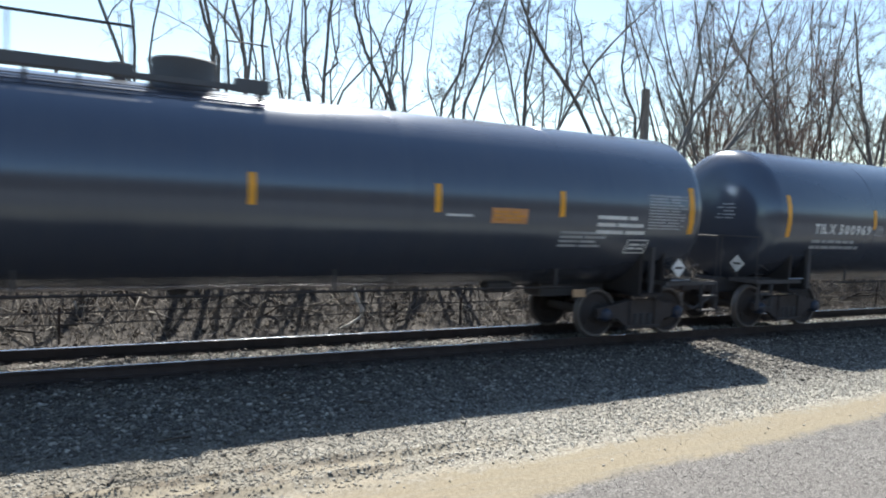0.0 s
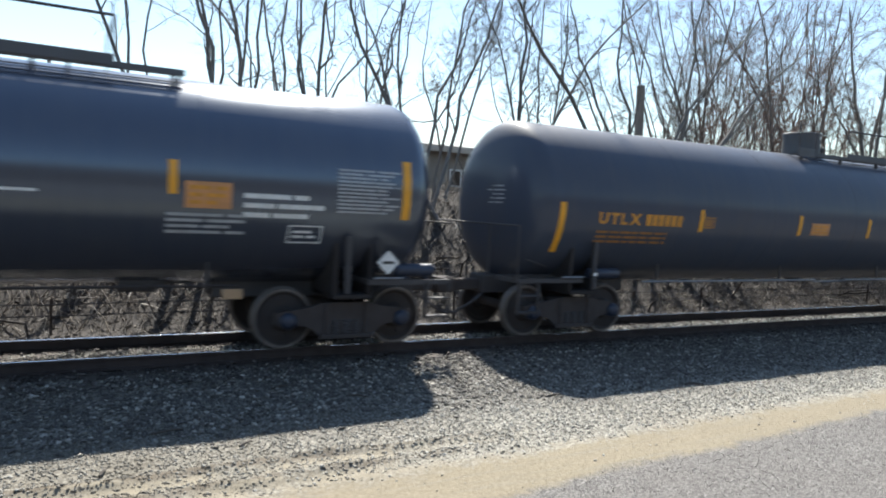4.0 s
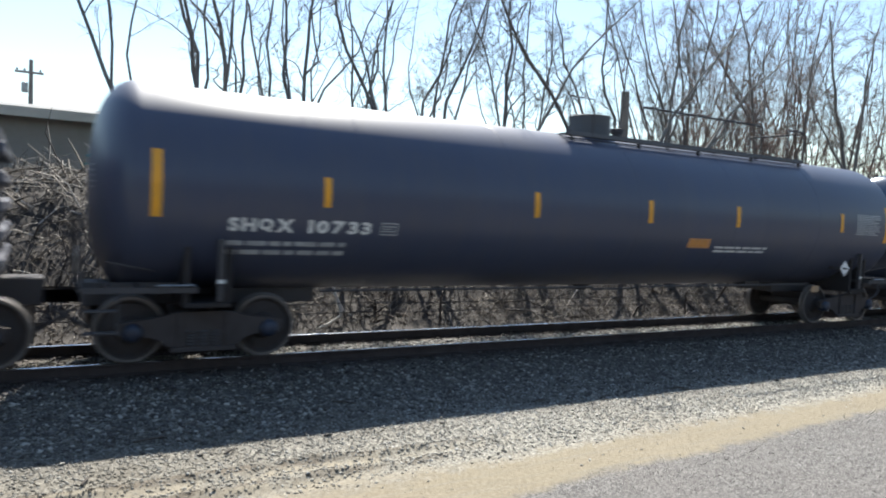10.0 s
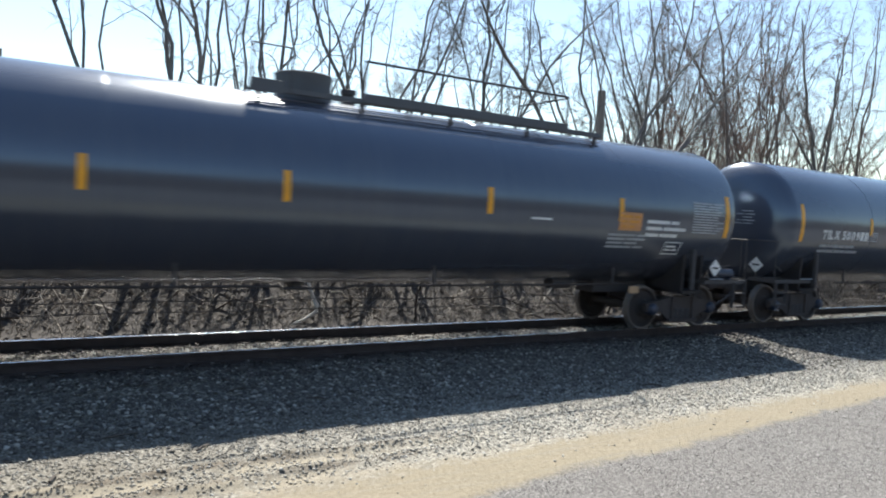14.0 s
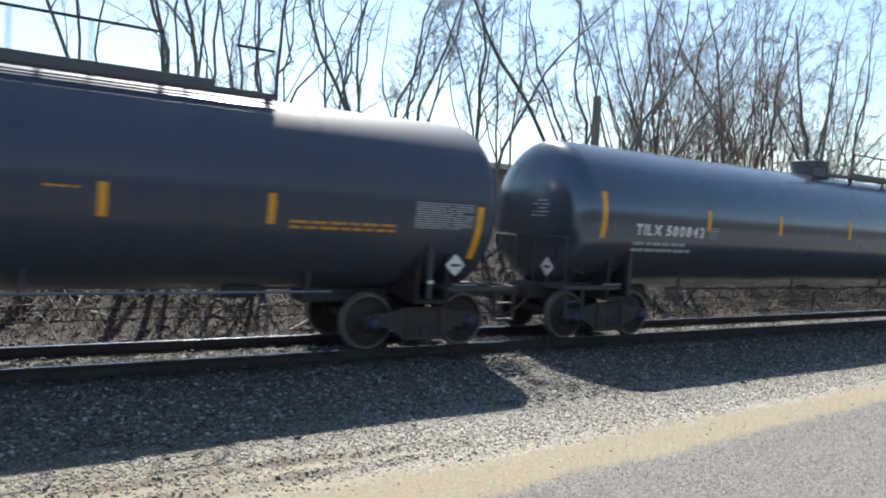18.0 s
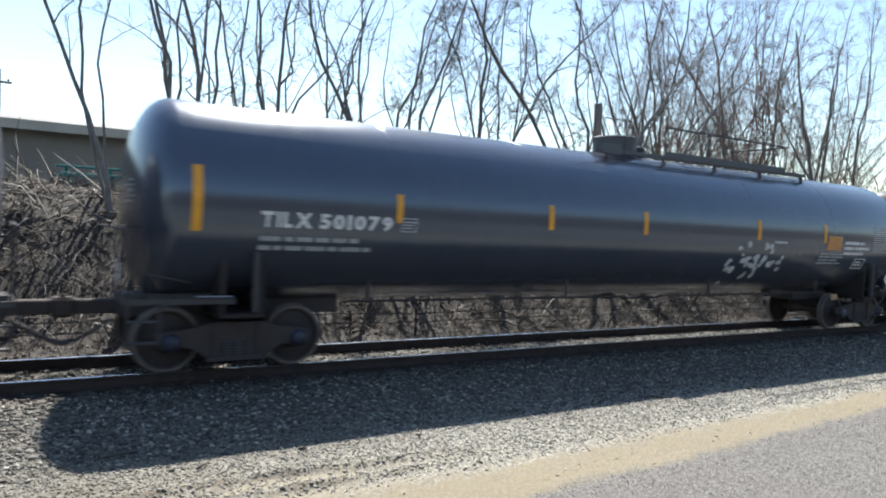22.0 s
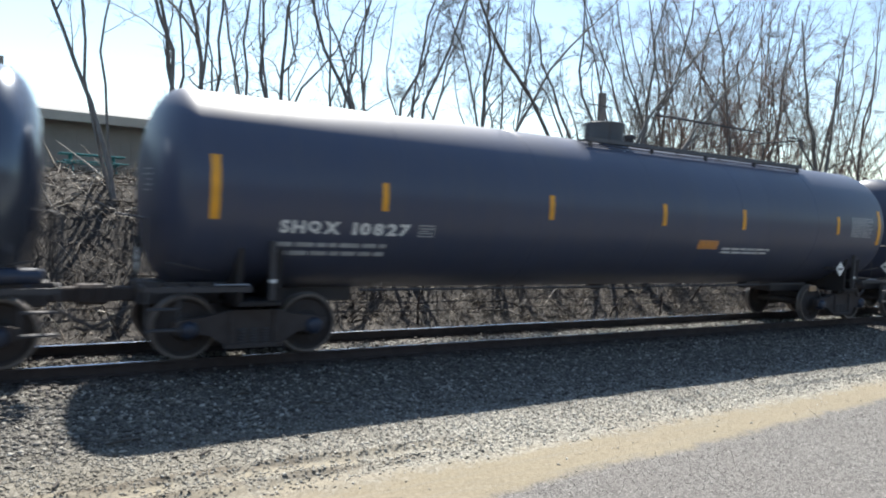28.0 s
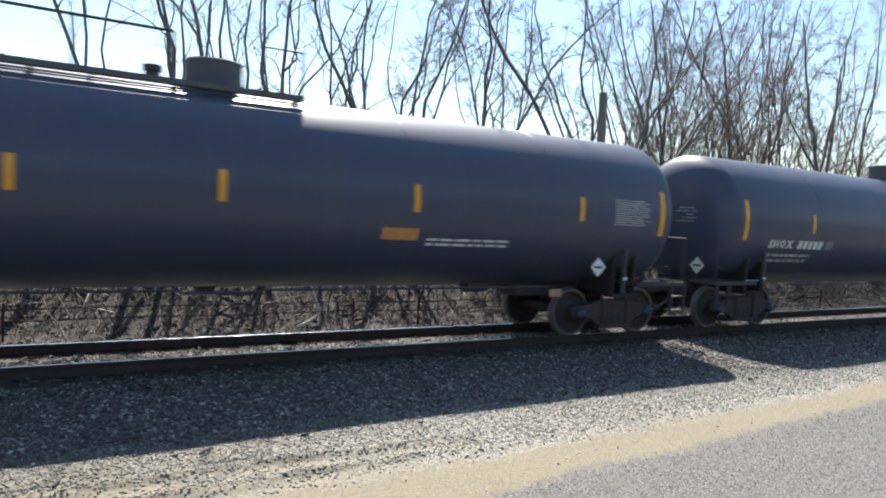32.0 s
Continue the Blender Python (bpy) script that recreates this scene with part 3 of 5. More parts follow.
def build_building():
    """Two low wings with shallow roofs behind the bank; the far wing stands back from the near one."""
    for name, x0, x1, y0, y1, eave, ridge, label in (
            ("low_building", -42.0, 6.1, 24.0, 33.0, 4.56, 5.18, "long low tan building with a shallow grey roof"),
            ("low_building", 6.9, 21.9, 28.0, 38.0, 4.82, 5.42, "set-back tan wing with a shallow grey roof and white windows")):
        b = thing(name, Matrix(), label, "building", "low buildings")
        zb = 1.6
        wall = Shape()
        t = 0.22
        wall.box(x0, x1, y0, y0 + t, zb, eave).box(x0, x1, y1 - t, y1, zb, eave)
        ym = (y0 + y1) / 2
        for xa in (x0, x1 - t):
            pts = [(y0 + t, zb), (y1 - t, zb), (y1 - t, eave), (ym, ridge - 0.2), (y0 + t, eave)]
            n = len(pts)
            wall.add([(xa, y, z) for y, z in pts] + [(xa + t, y, z) for y, z in pts],
                     [tuple(range(n))[::-1], tuple(range(n, 2 * n))] + [(i, (i + 1) % n, n + (i + 1) % n, n + i) for i in range(n)])
        w = part("wall", wall, "siding", b)
        n = int((x1 - x0) / 0.3)
        seams = Shape()
        for i in range(1, n):
            seams.box(x0 + i * 0.3 - 0.012, x0 + i * 0.3 + 0.012, y0 - 0.014, y0 + 0.001, zb, eave - 0.02)
        tagged(part("siding_ribs", seams, "siding", w), kind="stuff")
        roof = Shape()
        over, side = 0.55, 0.6
        k = (ridge - eave) / (ym - y0)
        for s in (-1, 1):
            ye = y0 - over if s < 0 else y1 + over
            ze = eave - over * k
            prof = [(ye, ze), (ym, ridge), (ym, ridge + 0.16), (ye, ze + 0.2)]
            roof.add([(x0 - side, y, z) for y, z in prof] + [(x1 + side, y, z) for y, z in prof],
                     [(0, 1, 2, 3), (4, 7, 6, 5), (0, 4, 5, 1), (3, 2, 6, 7), (0, 3, 7, 4), (1, 5, 6, 2)])
        r = part("roof", roof, "roofing", b)
        part("fascia", Shape().box(x0 - side, x1 + side, y0 - over - 0.03, y0 - over - 0.002, eave - over * k - 0.06, eave - over * k + 0.22, 0.006), "fascia", r)
        spots = ((11.9, 3.2), (7.9, 3.1), (16.2, 3.2)) if x0 > 0 else ((4.6, 3.0),)
        for xw, zw in spots:
            fr = Shape()
            for a, c, d, e in ((-0.6, 0.6, 0.72, 0.8), (-0.6, 0.6, 0.0, 0.08), (-0.6, -0.52, 0.08, 0.72), (0.52, 0.6, 0.08, 0.72), (-0.035, 0.035, 0.08, 0.72)):
                fr.box(xw + a, xw + c, y0 - 0.05, y0 + 0.03, zw + d, zw + e, 0.006)
            win = part("window", fr, "white_trim", b, "small white-framed window with two panes")
            for xa in (-0.52, 0.035):
                part("pane", Shape().box(xw + xa, xw + xa + 0.485, y0 - 0.02, y0 - 0.012, zw + 0.08, zw + 0.72), "glass", win, "dark window pane")


build_building()


def teal_bench():
    b = thing("park_table", pose(1.9, 20.6, float(ground_z(1.9, 20.6)), 0, 0, 4), "small teal-painted picnic table on top of the bank", "table")
    top = Shape()
    for i in range(4):
        top.box(-0.75, 0.75, -0.34 + i * 0.175, -0.19 + i * 0.175, 0.42, 0.46, 0.006)
    part("tabletop", top, "teal", b)
    for s in (-1, 1):
        part("seat", Shape().box(-0.75, 0.75, s * 0.68 - 0.12, s * 0.68 + 0.12, 0.22, 0.26, 0.006), "teal", b)
        part("leg", Shape().tube([(s * 0.5, -0.5, 0.0), (s * 0.5, -0.1, 0.42)], 0.03).tube([(s * 0.5, 0.5, 0.0), (s * 0.5, 0.1, 0.42)], 0.03).box(s * 0.5 - 0.025, s * 0.5 + 0.025, -0.75, 0.75, 0.18, 0.22), "teal", b)


teal_bench()


def utility_poles():
    z0 = float(ground_z(-0.3, 45.0))
    p = thing("utility_pole", pose(-0.3, 45.0, z0), "weathered wooden utility pole with a crossarm beyond the building", "utility pole")
    part("pole", Shape().tube([(0, 0, 0), (0.02, 0, 4), (0.0, 0, 7.4)], [0.15, 0.13, 0.10], 10), "pole_wood", p)
    part("crossarm", Shape().box(-0.75, 0.6, -0.12, -0.02, 6.65, 6.77, 0.01), "pole_wood", p)
    for x in (-0.65, -0.3, 0.45):
        part("insulator", Shape().lathe("z", (x, -0.07, 6.77), [(0, 0.02), (0.05, 0.05), (0.1, 0.05), (0.14, 0.02)], 10), "steel_black", p)
    part("transformer", Shape().lathe("z", (-0.28, -0.2, 5.6), [(0, 0.12), (0.04, 0.16), (0.5, 0.16), (0.56, 0.08), (0.6, 0.0)], 14), "galvanised", p)
    z0 = float(ground_z(19.15, 20.0))
    q = thing("old_pole", pose(19.15, 20.0, z0), "cut-off grey wooden pole standing among the trees", "pole")
    part("pole", Shape().tube([(0.06, 0, -0.2), (0.03, 0, 2.2), (0.0, 0, 7.12 - z0)], [0.17, 0.165, 0.155], 12), "pole_wood", q, "", 50)
    part("cap", Shape().lathe("z", (0, 0, 7.12 - z0), [(0, 0.16), (0.03, 0.14), (0.05, 0.0)], 12), "pole_wood", q)


utility_poles()

# ---------------------------------------------------------------- trees


def limb(rng, shape, twigs, start, way, length, radius, level, deep, bend, wide=1.0):
    """A limb with its side shoots; the thick ones go into shape, the thin ones into twigs."""
    n = 6 if level == 0 else (5 if level == 1 else 4 if level == 2 else 2 if level == 3 else 1)
    pts, rad = [Vector(start)], [radius]
    d = Vector(way).normalized()
    for i in range(n):
        d = (d + Vector((rng.gauss(0, bend), rng.gauss(0, bend), rng.gauss(0.05 if level < 2 else 0.06, bend * 0.6)))).normalized()
        pts.append(pts[-1] + d * length / n)
        rad.append(radius * (1 - 0.78 * (i + 1) / n))
    (shape if level < 2 else twigs).tube(pts, rad, 7 if level == 0 else (5 if level == 1 else 3), False)
    if level < deep:
        grow(rng, shape, twigs, pts, rad, length, level, deep, bend, 0.25, wide)


def grow(rng, shape, twigs, pts, rad, length, level, deep, bend, low=0.25, wide=1.0):
    count = {0: 8, 1: 7, 2: 6, 3: 7}[level]
    for k in range(count):
        f = low + (1 - low) * (k + rng.random()) / count
        i = min(int(f * (len(pts) - 1)), len(pts) - 2)
        u = f * (len(pts) - 1) - i
        p = pts[i].lerp(pts[i + 1], u)
        d = (pts[i + 1] - pts[i]).normalized()
        side = Vector((rng.uniform(-1, 1), rng.uniform(-1, 1), rng.uniform(-0.2, 0.5)))
        side = (side - d * side.dot(d)).normalized()
        spread = wide * (rng.uniform(0.45, 1.15) if level else rng.uniform(0.3, 0.8))
        r = max(rad[i] * rng.uniform(0.35, 0.58), (0.011, 0.0065, 0.004, 0.0026)[level])
        limb(rng, shape, twigs, p, d + side * spread, length * (rng.uniform(0.3, 0.55) if level < 2 else rng.uniform(0.42, 0.7)) * (1.15 - 0.5 * f), r, level + 1, deep, min(bend * 1.2, 0.45), wide)


def bare_tree(x0, x5, x9, y, girth, seed, height=11.5, deep=3, low=0.3, wood="bark", base=None, lean_y=0.0, forks=(), bend=0.32, wide=1.0):
    """A bare tree: its trunk runs through x0 at its foot, x5 at 5.5 m and x9 at 9 m over the rails."""
    rng = random.Random(seed)
    radius = girth * (0.62 if wide < 1.5 else 0.8)
    z0 = float(ground_z(x0, y)) - 0.05 if base is None else base
    c = np.polyfit([2.6, 5.5, 9.0], [x0, x5, x9], 2)
    top = z0 + height
    pts, rad = [], []
    n = 11
    wob = 0.0
    for i in range(n + 1):
        f = i / n
        z = z0 + (top - z0) * f
        zc = min(z, 9.0)
        x = np.polyval(c, zc) + (np.polyval(np.polyder(c), 9.0) * (z - 9.0) * 0.8 if z > 9 else 0.0)
        wob = 0.82 * wob + rng.gauss(0, 0.10)
        pts.append(Vector((x - x0 + wob * min(1.0, 2.2 * f), rng.gauss(0, 0.08) + lean_y * f, z - z0)))
        rad.append(radius * (1.25 if i == 0 else 1.0) * (1 - 0.82 * f ** 1.15))
    trunk, twigs = Shape(), Shape()
    trunk.tube(pts, rad, 8, False)
    # one or two strong forks that climb beside the trunk
    for f in forks:
        i = int(f * n)
        side = Vector((rng.choice((-1, 1)) * rng.uniform(0.12, 0.27) * wide, rng.uniform(-0.15, 0.15), 0))
        q, r0 = pts[i].copy(), rad[i] * 0.72
        way = (pts[i + 1] - pts[i]).normalized() + side
        fp, fr = [q], [r0]
        m = 8
        step = (top - z0) * (1 - f) * 0.85 / m
        for k in range(m):
            way = (way.normalized() + Vector((rng.gauss(0, 0.24) - side.x * 0.06, rng.gauss(0, 0.16), 0.14))).normalized()
            fp.append(fp[-1] + way * step)
            fr.append(r0 * (1 - 0.85 * (k + 1) / m))
        trunk.tube(fp, fr, 6, False)
        grow(rng, trunk, twigs, fp, fr, height * 0.3, 1, deep, bend, 0.15, wide)
    grow(rng, trunk, twigs, pts, rad, height * 0.42, 0, deep, bend, low, wide)
    t = thing("tree", pose(x0, y, z0), "bare grey-brown deciduous tree with thin twigs on the bank", "tree", "bare trees")
    part("trunk", trunk, wood, t, "", 60)
    part("crown", twigs, "twig" if wood == "bark_wood" else wood, t, "leafless fine twigs")
    return t


# foot, at 5.5 m, at 9 m, distance, trunk radius
CLUMP_A = [(2.06, 1.19, -0.8, 18.0, 0.10), (2.0, 1.44, 1.65, 18.1, 0.07), (2.2, 2.0, 2.4, 19.0, 0.06), (2.95, 3.08, 1.5, 17.5, 0.11), (3.5, 3.24, 2.42, 17.6, 0.10),
           (3.55, 3.79, 2.9, 17.8, 0.11), (4.0, 4.27, 4.4, 18.0, 0.08), (5.3, 5.04, 3.6, 19.0, 0.07)]
CLUMP_B = [(5.13, 5.31, 5.0, 18.0, 0.07), (6.3, 5.55, 5.3, 18.0, 0.09), (6.2, 6.2, 6.7, 18.5, 0.10), (6.8, 6.6, 7.0, 19.0, 0.05),
           (7.4, 7.29, 7.7, 18.0, 0.07), (7.6, 8.0, 8.3, 18.5, 0.07), (8.95, 7.37, 6.2, 17.5, 0.10), (9.0, 8.48, 9.1, 18.0, 0.08)]
CLUMP_C = [(9.03, 9.82, 10.6, 18.0, 0.09), (9.8, 10.2, 11.2, 18.5, 0.08), (9.6, 10.44, 11.8, 18.0, 0.10), (10.5, 11.3, 12.2, 19.0, 0.07),
           (12.6, 12.0, 10.9, 18.0, 0.07), (12.6, 12.54, 12.45, 18.0, 0.12), (14.0, 13.8, 13.9, 19.0, 0.07), (13.2, 13.7, 16.6, 18.0, 0.11), (15.1, 15.16, 15.45, 20.0, 0.08)]
CLUMP_D = [(16.7, 14.75, 12.0, 18.0, 0.10), (18.2, 17.65, 17.2, 19.0, 0.09), (17.6, 15.9, 14.4, 18.3, 0.08), (18.1, 19.2, 22.2, 18.0, 0.11),
           (20.1, 20.4, 20.8, 19.0, 0.11), (22.3, 20.66, 19.1, 19.0, 0.08), (21.0, 22.5, 26.4, 19.0, 0.10), (34.6, 33.4, 32.1, 20.0, 0.16), (33.8, 34.2, 34.7, 20.0, 0.13)]


def build_trees():
    k = 0
    for clump, deep in ((CLUMP_A, 3), (CLUMP_B, 3), (CLUMP_C, 4), (CLUMP_D, 4)):
        for x0, x5, x9, y, r in clump:
            k += 1
            bare_tree(x0, x5, x9, y, r, 100 + k, random.Random(k).uniform(8.2, 10.2), deep, 0.38 if k < 4 else 0.2, forks=() if k < 4 else ((0.3,), (0.22, 0.42), (0.36,), (0.27,), ())[k % 5], wide=1.7 if clump is CLUMP_D else 1.25)
    # the wood that thickens along the line
    rng = random.Random(41)
    models = []
    for i in range(8):
        h = rng.uniform(12, 17)
        x = 25.0 + 2.2 * i
        models.append(bare_tree(x, x + rng.uniform(-0.8, 0.8), x + rng.uniform(-2.6, 2.6), 22.0 + rng.uniform(-1, 3), rng.uniform(0.055, 0.10), 300 + i, h, 4, 0.15, "bark_wood", bend=0.3, wide=1.6, forks=((0.25,), (0.18, 0.4), (0.33,))[i % 3]))
    plain = []
    for i in range(5):
        x = 27.0 + 4.1 * i
        plain.append(bare_tree(x, x + rng.uniform(-0.8, 0.8), x + rng.uniform(-2.2, 2.2), 27.0 + rng.uniform(-1, 3), rng.uniform(0.06, 0.10), 340 + i, rng.uniform(12, 17), 3, 0.15, "bark_wood", bend=0.3, wide=1.5, forks=((0.25,), (0.18, 0.4), (0.33,))[i % 3]))

    def copies(count, stock, bearing, depth, scale, tilt=6.0):
        """Trees strewn over a wedge of the wood, as seen along the line."""
        made = []
        for i in range(count):
            y = rng.uniform(*depth)
            x = y * math.tan(radians(rng.uniform(*bearing)))
            k = rng.uniform(*scale)
            c = copy_thing(stock[i % len(stock)], pose(x, y, float(ground_z(x, y)) - 0.05, rng.uniform(-tilt, tilt), rng.uniform(-tilt, tilt), rng.uniform(0, 360)))
            c.scale = (k, k, k)
            made.append(c)
        return made

    copies(22, models, (47.5, 58.0), (20.5, 32.0), (0.75, 1.1), 9)
    copies(10, models, (46.0, 63.0), (21.0, 34.0), (0.7, 1.0), 9)
    copies(30, plain, (45.0, 62.0), (26.0, 50.0), (0.85, 1.15))
    copies(40, plain, (46.0, 70.0), (40.0, 80.0), (0.85, 1.25))
    # saplings at the wood's edge
    for c in copies(34, plain, (48.0, 64.0), (18.5, 24.0), (0.26, 0.5), 8):
        tagged(c, "thin leafless sapling at the edge of the wood", "sapling", "saplings")


build_trees()

# ---------------------------------------------------------------- wire fence and branch at the foot of the bank


def wire_fence():
    f = thing("wire_fence", Matrix(), "low two-strand wire fence on thin rusty posts along the ditch", "fence")
    for z in (0.05, 0.25):
        pts = [(x, 13.8, z + 0.012 * math.sin(x * 1.3) + (0.02 if x % 8 else 0.0)) for x in range(-24, 62, 2)]
        part("wire", Shape().tube(pts, 0.011, 5), "steel_black", f)
    for x in range(-24, 62, 8):
        part("post", Shape().box(x - 0.02, x + 0.02, 13.815, 13.855, -0.5, 0.36, 0.004), "rail_side", f)


wire_fence()


def bent_branch():
    b = thing("fallen_branch", Matrix(), "pale crooked dead branch leaning at the foot of the bank", "branch")
    part("limb", Shape().tube([(5.5, 14.1, 0.62), (5.56, 14.0, 0.35), (5.66, 13.95, 0.12), (5.62, 13.9, -0.02), (5.35, 13.85, -0.16), (5.0, 13.8, -0.27)], [0.028, 0.034, 0.045, 0.04, 0.03, 0.015], 8), "bleached", b, "", 60)
    part("twig", Shape().tube([(5.56, 14.0, 0.35), (5.4, 13.95, 0.5), (5.28, 13.95, 0.55)], [0.02, 0.014, 0.006], 6), "bleached", b)


bent_branch()

# ---------------------------------------------------------------- brush on the bank


def brush(name, material, label, count, xr, yr, length, radius, seed, upright, thin=None):
    """Thin broken stems: three-sided, bent once."""
    rng = np.random.default_rng(seed)
    x, y = rng.uniform(*xr, count), rng.uniform(*yr, count)
    if thin is not None:
        keep = rng.uniform(0, 1, count) < thin(x, y)
        x, y = x[keep], y[keep]
        count = len(x)
    L = length[0] + (length[1] - length[0]) * rng.uniform(0, 1, count) ** 2
    az = rng.uniform(0, 6.283, count)
    up = np.clip(rng.normal(upright, 0.45, count), 0.03, 1.5)
    d = np.stack([np.cos(az) * np.cos(up), np.sin(az) * np.cos(up), np.sin(up)], -1)
    d2 = d + rng.normal(0, 0.35, (count, 3)) - np.array([0, 0, 0.25])
    d2 /= np.linalg.norm(d2, axis=1)[:, None]
    p0 = np.stack([x, y, ground_z(x, y) - 0.02], -1)
    p1 = p0 + d * (L * 0.55)[:, None]
    p2 = p1 + d2 * (L * 0.45)[:, None]
    r = rng.uniform(*radius, count)
    a = np.cross(d, [0.2, 0.3, 0.9])
    a /= np.linalg.norm(a, axis=1)[:, None] + 1e-9
    b = np.cross(d, a)
    rings = []
    for p, k in ((p0, 1.0), (p1, 0.8), (p2, 0.35)):
        for w in (0, 2.094, 4.189):
            rings.append(p + (a * math.cos(w) + b * math.sin(w)) * (r * k)[:, None])
    v = np.stack(rings, 1).reshape(-1, 3)
    q = np.array([(0, 1, 4, 3), (1, 2, 5, 4), (2, 0, 3, 5), (3, 4, 7, 6), (4, 5, 8, 7), (5, 3, 6, 8)])
    f = (q[None] + np.arange(count)[:, None, None] * 9).reshape(-1, 4)
    ob = new(name, numpy_mesh(name, v, f))
    ob.data.materials.append(MAT[material])
    return tagged(ob, label, "brush", kind="stuff")


brush("brush", "stalks", "tangled dry brown stems and twigs on the bank", 15000, (-4, 34), (13.9, 20.5), (0.12, 0.8), (0.004, 0.012), 11, 0.6)
brush("dead_grass", "stalks", "tufts of pale dead grass along the ditch", 8000, (-4, 34), (13.3, 16.5), (0.1, 0.4), (0.003, 0.007), 12, 1.0)
brush("fallen_branches", "litter", "fallen grey branches lying on the bank", 420, (-3, 34), (14.0, 20.5), (0.7, 2.2), (0.012, 0.035), 13, 0.15)
brush("dead_sticks", "pale_sticks", "bleached broken sticks strewn over the bank", 1150, (-4, 34), (13.8, 20.4), (0.4, 1.5), (0.007, 0.02), 15, 0.35)
brush("brush_pile", "pale_sticks", "heap of bleached dead branches on top of the bank", 260, (-3.0, 2.4), (17.3, 20.3), (0.5, 1.9), (0.010, 0.030), 21, 0.14)
brush("ditch_sticks", "pale_sticks", "pale dry stems in the ditch", 1500, (-4, 34), (13.5, 15.2), (0.08, 0.42), (0.004, 0.011), 16, 0.6)
pebbles("leaf_litter", "litter", "dry brown leaf litter covering the bank", 11000, (-5, 34), (13.5, 21.0), (0.02, 0.06), 14, 0.0)

# ---------------------------------------------------------------- the train
TANK_R, TANK_Z = 1.50, 2.43
AXLE, WHEEL_R, REACH = 0.92, 0.457, 0.72      # half wheelbase, wheel radius, bogie centre behind the end marker
TOP_SPEED = 17.0


def curved(shape, u0, u1, z0, z1, lift=0.004, thick=0.003, n=4):
    """A thin plate lying on the near side of the tank's shell."""
    zs = [z0 + (z1 - z0) * i / n for i in range(n + 1)]
    rows = []
    for out in (lift, lift + thick):
        for z in zs:
            w = math.asin(max(-1, min(1, (z - TANK_Z) / TANK_R)))
            r = TANK_R + out
            for u in (u0, u1):
                rows.append((u, -r * math.cos(w), TANK_Z + r * math.sin(w)))
    m = 2 * (n + 1)
    f = []
    for i in range(n):
        a = m + 2 * i
        f.append((a, a + 1, a + 3, a + 2))
        f += [(2 * i, 2 * i + 2, a + 2, a), (2 * i + 1, a + 1, a + 3, 2 * i + 3)]
    f += [(0, m, m + 1, 1), (2 * n, 2 * n + 1, m + 2 * n + 1, m + 2 * n)]
    return shape.add(rows, f)


def head_mark(shape, y0, y1, z0, z1):
    """A thin plate lying on the leading tank head, between two widths and two heights."""
    rows = []
    for out in (0.004, 0.007):
        for y, z in ((y0, z0), (y1, z0), (y1, z1), (y0, z1)):
            w = min(1.0, math.hypot(y, z - TANK_Z) / TANK_R) ** (1 / 0.72)
            rows.append((-0.15 - 0.55 * math.sqrt(1 - w * w) - out, y, z))
    return shape.add(rows, [(0, 1, 2, 3), (7, 6, 5, 4), (0, 4, 5, 1), (1, 5, 6, 2), (2, 6, 7, 3), (3, 7, 4, 0)])


def cut_letters(characters):
    """Outlines of the built-in font's characters, bold: vertices, faces and width of each."""
    made = {}
    for ch in characters:
        curve = bpy.data.curves.new("letter", "FONT")
        curve.body, curve.offset, curve.resolution_u, curve.fill_mode = ch, 0.045, 3, "FRONT"
        ob = new("letter", curve)
        me = bpy.data.meshes.new_from_object(ob.evaluated_get(bpy.context.evaluated_depsgraph_get()))
        v = np.array([p.co[:2] for p in me.vertices])
        low, high = v.min(0), v.max(0)
        made[ch] = ((v - low) / (high[1] - low[1]), [tuple(p.vertices) for p in me.polygons], float((high[0] - low[0]) / (high[1] - low[1])))
        bpy.data.objects.remove(ob)
        bpy.data.meshes.remove(me)
        bpy.data.curves.remove(curve)
    made["#"] = (np.array([(0, 0), (0.66, 0), (0.66, 1), (0, 1)]), [(0, 1, 2, 3)], 0.66)
    return made


LETTERS = cut_letters("CGHILQRSTUX0123456789")


def glyphs(shape, u0, u1, z0, z1, text, flat=None):
    """A row of painted characters on the shell, or on a flat side at y = flat; # is a plain bar for one that cannot be read."""
    gap = 0.17
    wide = sum(LETTERS[ch][2] for ch in text) + gap * (len(text) - 1)
    k, at = (u1 - u0) / wide, 0.0
    for ch in text:
        v, faces, w = LETTERS[ch]
        rows = []
        for a, b in v:
            z = z0 + b * (z1 - z0)
            across = math.asin((z - TANK_Z) / TANK_R)
            rows.append((u0 + (at + a) * k, flat if flat is not None else -(TANK_R + 0.007) * math.cos(across), z if flat is not None else TANK_Z + (TANK_R + 0.007) * math.sin(across)))
        shape.add(rows, faces)
        at += w + gap
    return shape


def lines(shape, u0, u1, z0, z1, count, seed, place=curved, word=(0.12, 0.34)):
    """Rows of small writing as bars with gaps between the words."""
    rng = random.Random(seed)
    h = (z1 - z0) / count
    for i in range(count):
        z = z1 - (i + 0.5) * h
        u = u0
        end = u1 - (u1 - u0) * rng.choice((0, 0, 0.08, 0.2))
        while u < end - 0.04:
            w = min(rng.uniform(*word), end - u)
            place(shape, u, u + w, z - h * 0.25, z + h * 0.25)
            u += w + 0.045


def frame_box(shape, u0, u1, z0, z1, t, place=curved):
    place(shape, u0, u1, z0, z0 + t)
    place(shape, u0, u1, z1 - t, z1)
    place(shape, u0, u0 + t, z0 + t, z1 - t)
    place(shape, u1 - t, u1, z0 + t, z1 - t)


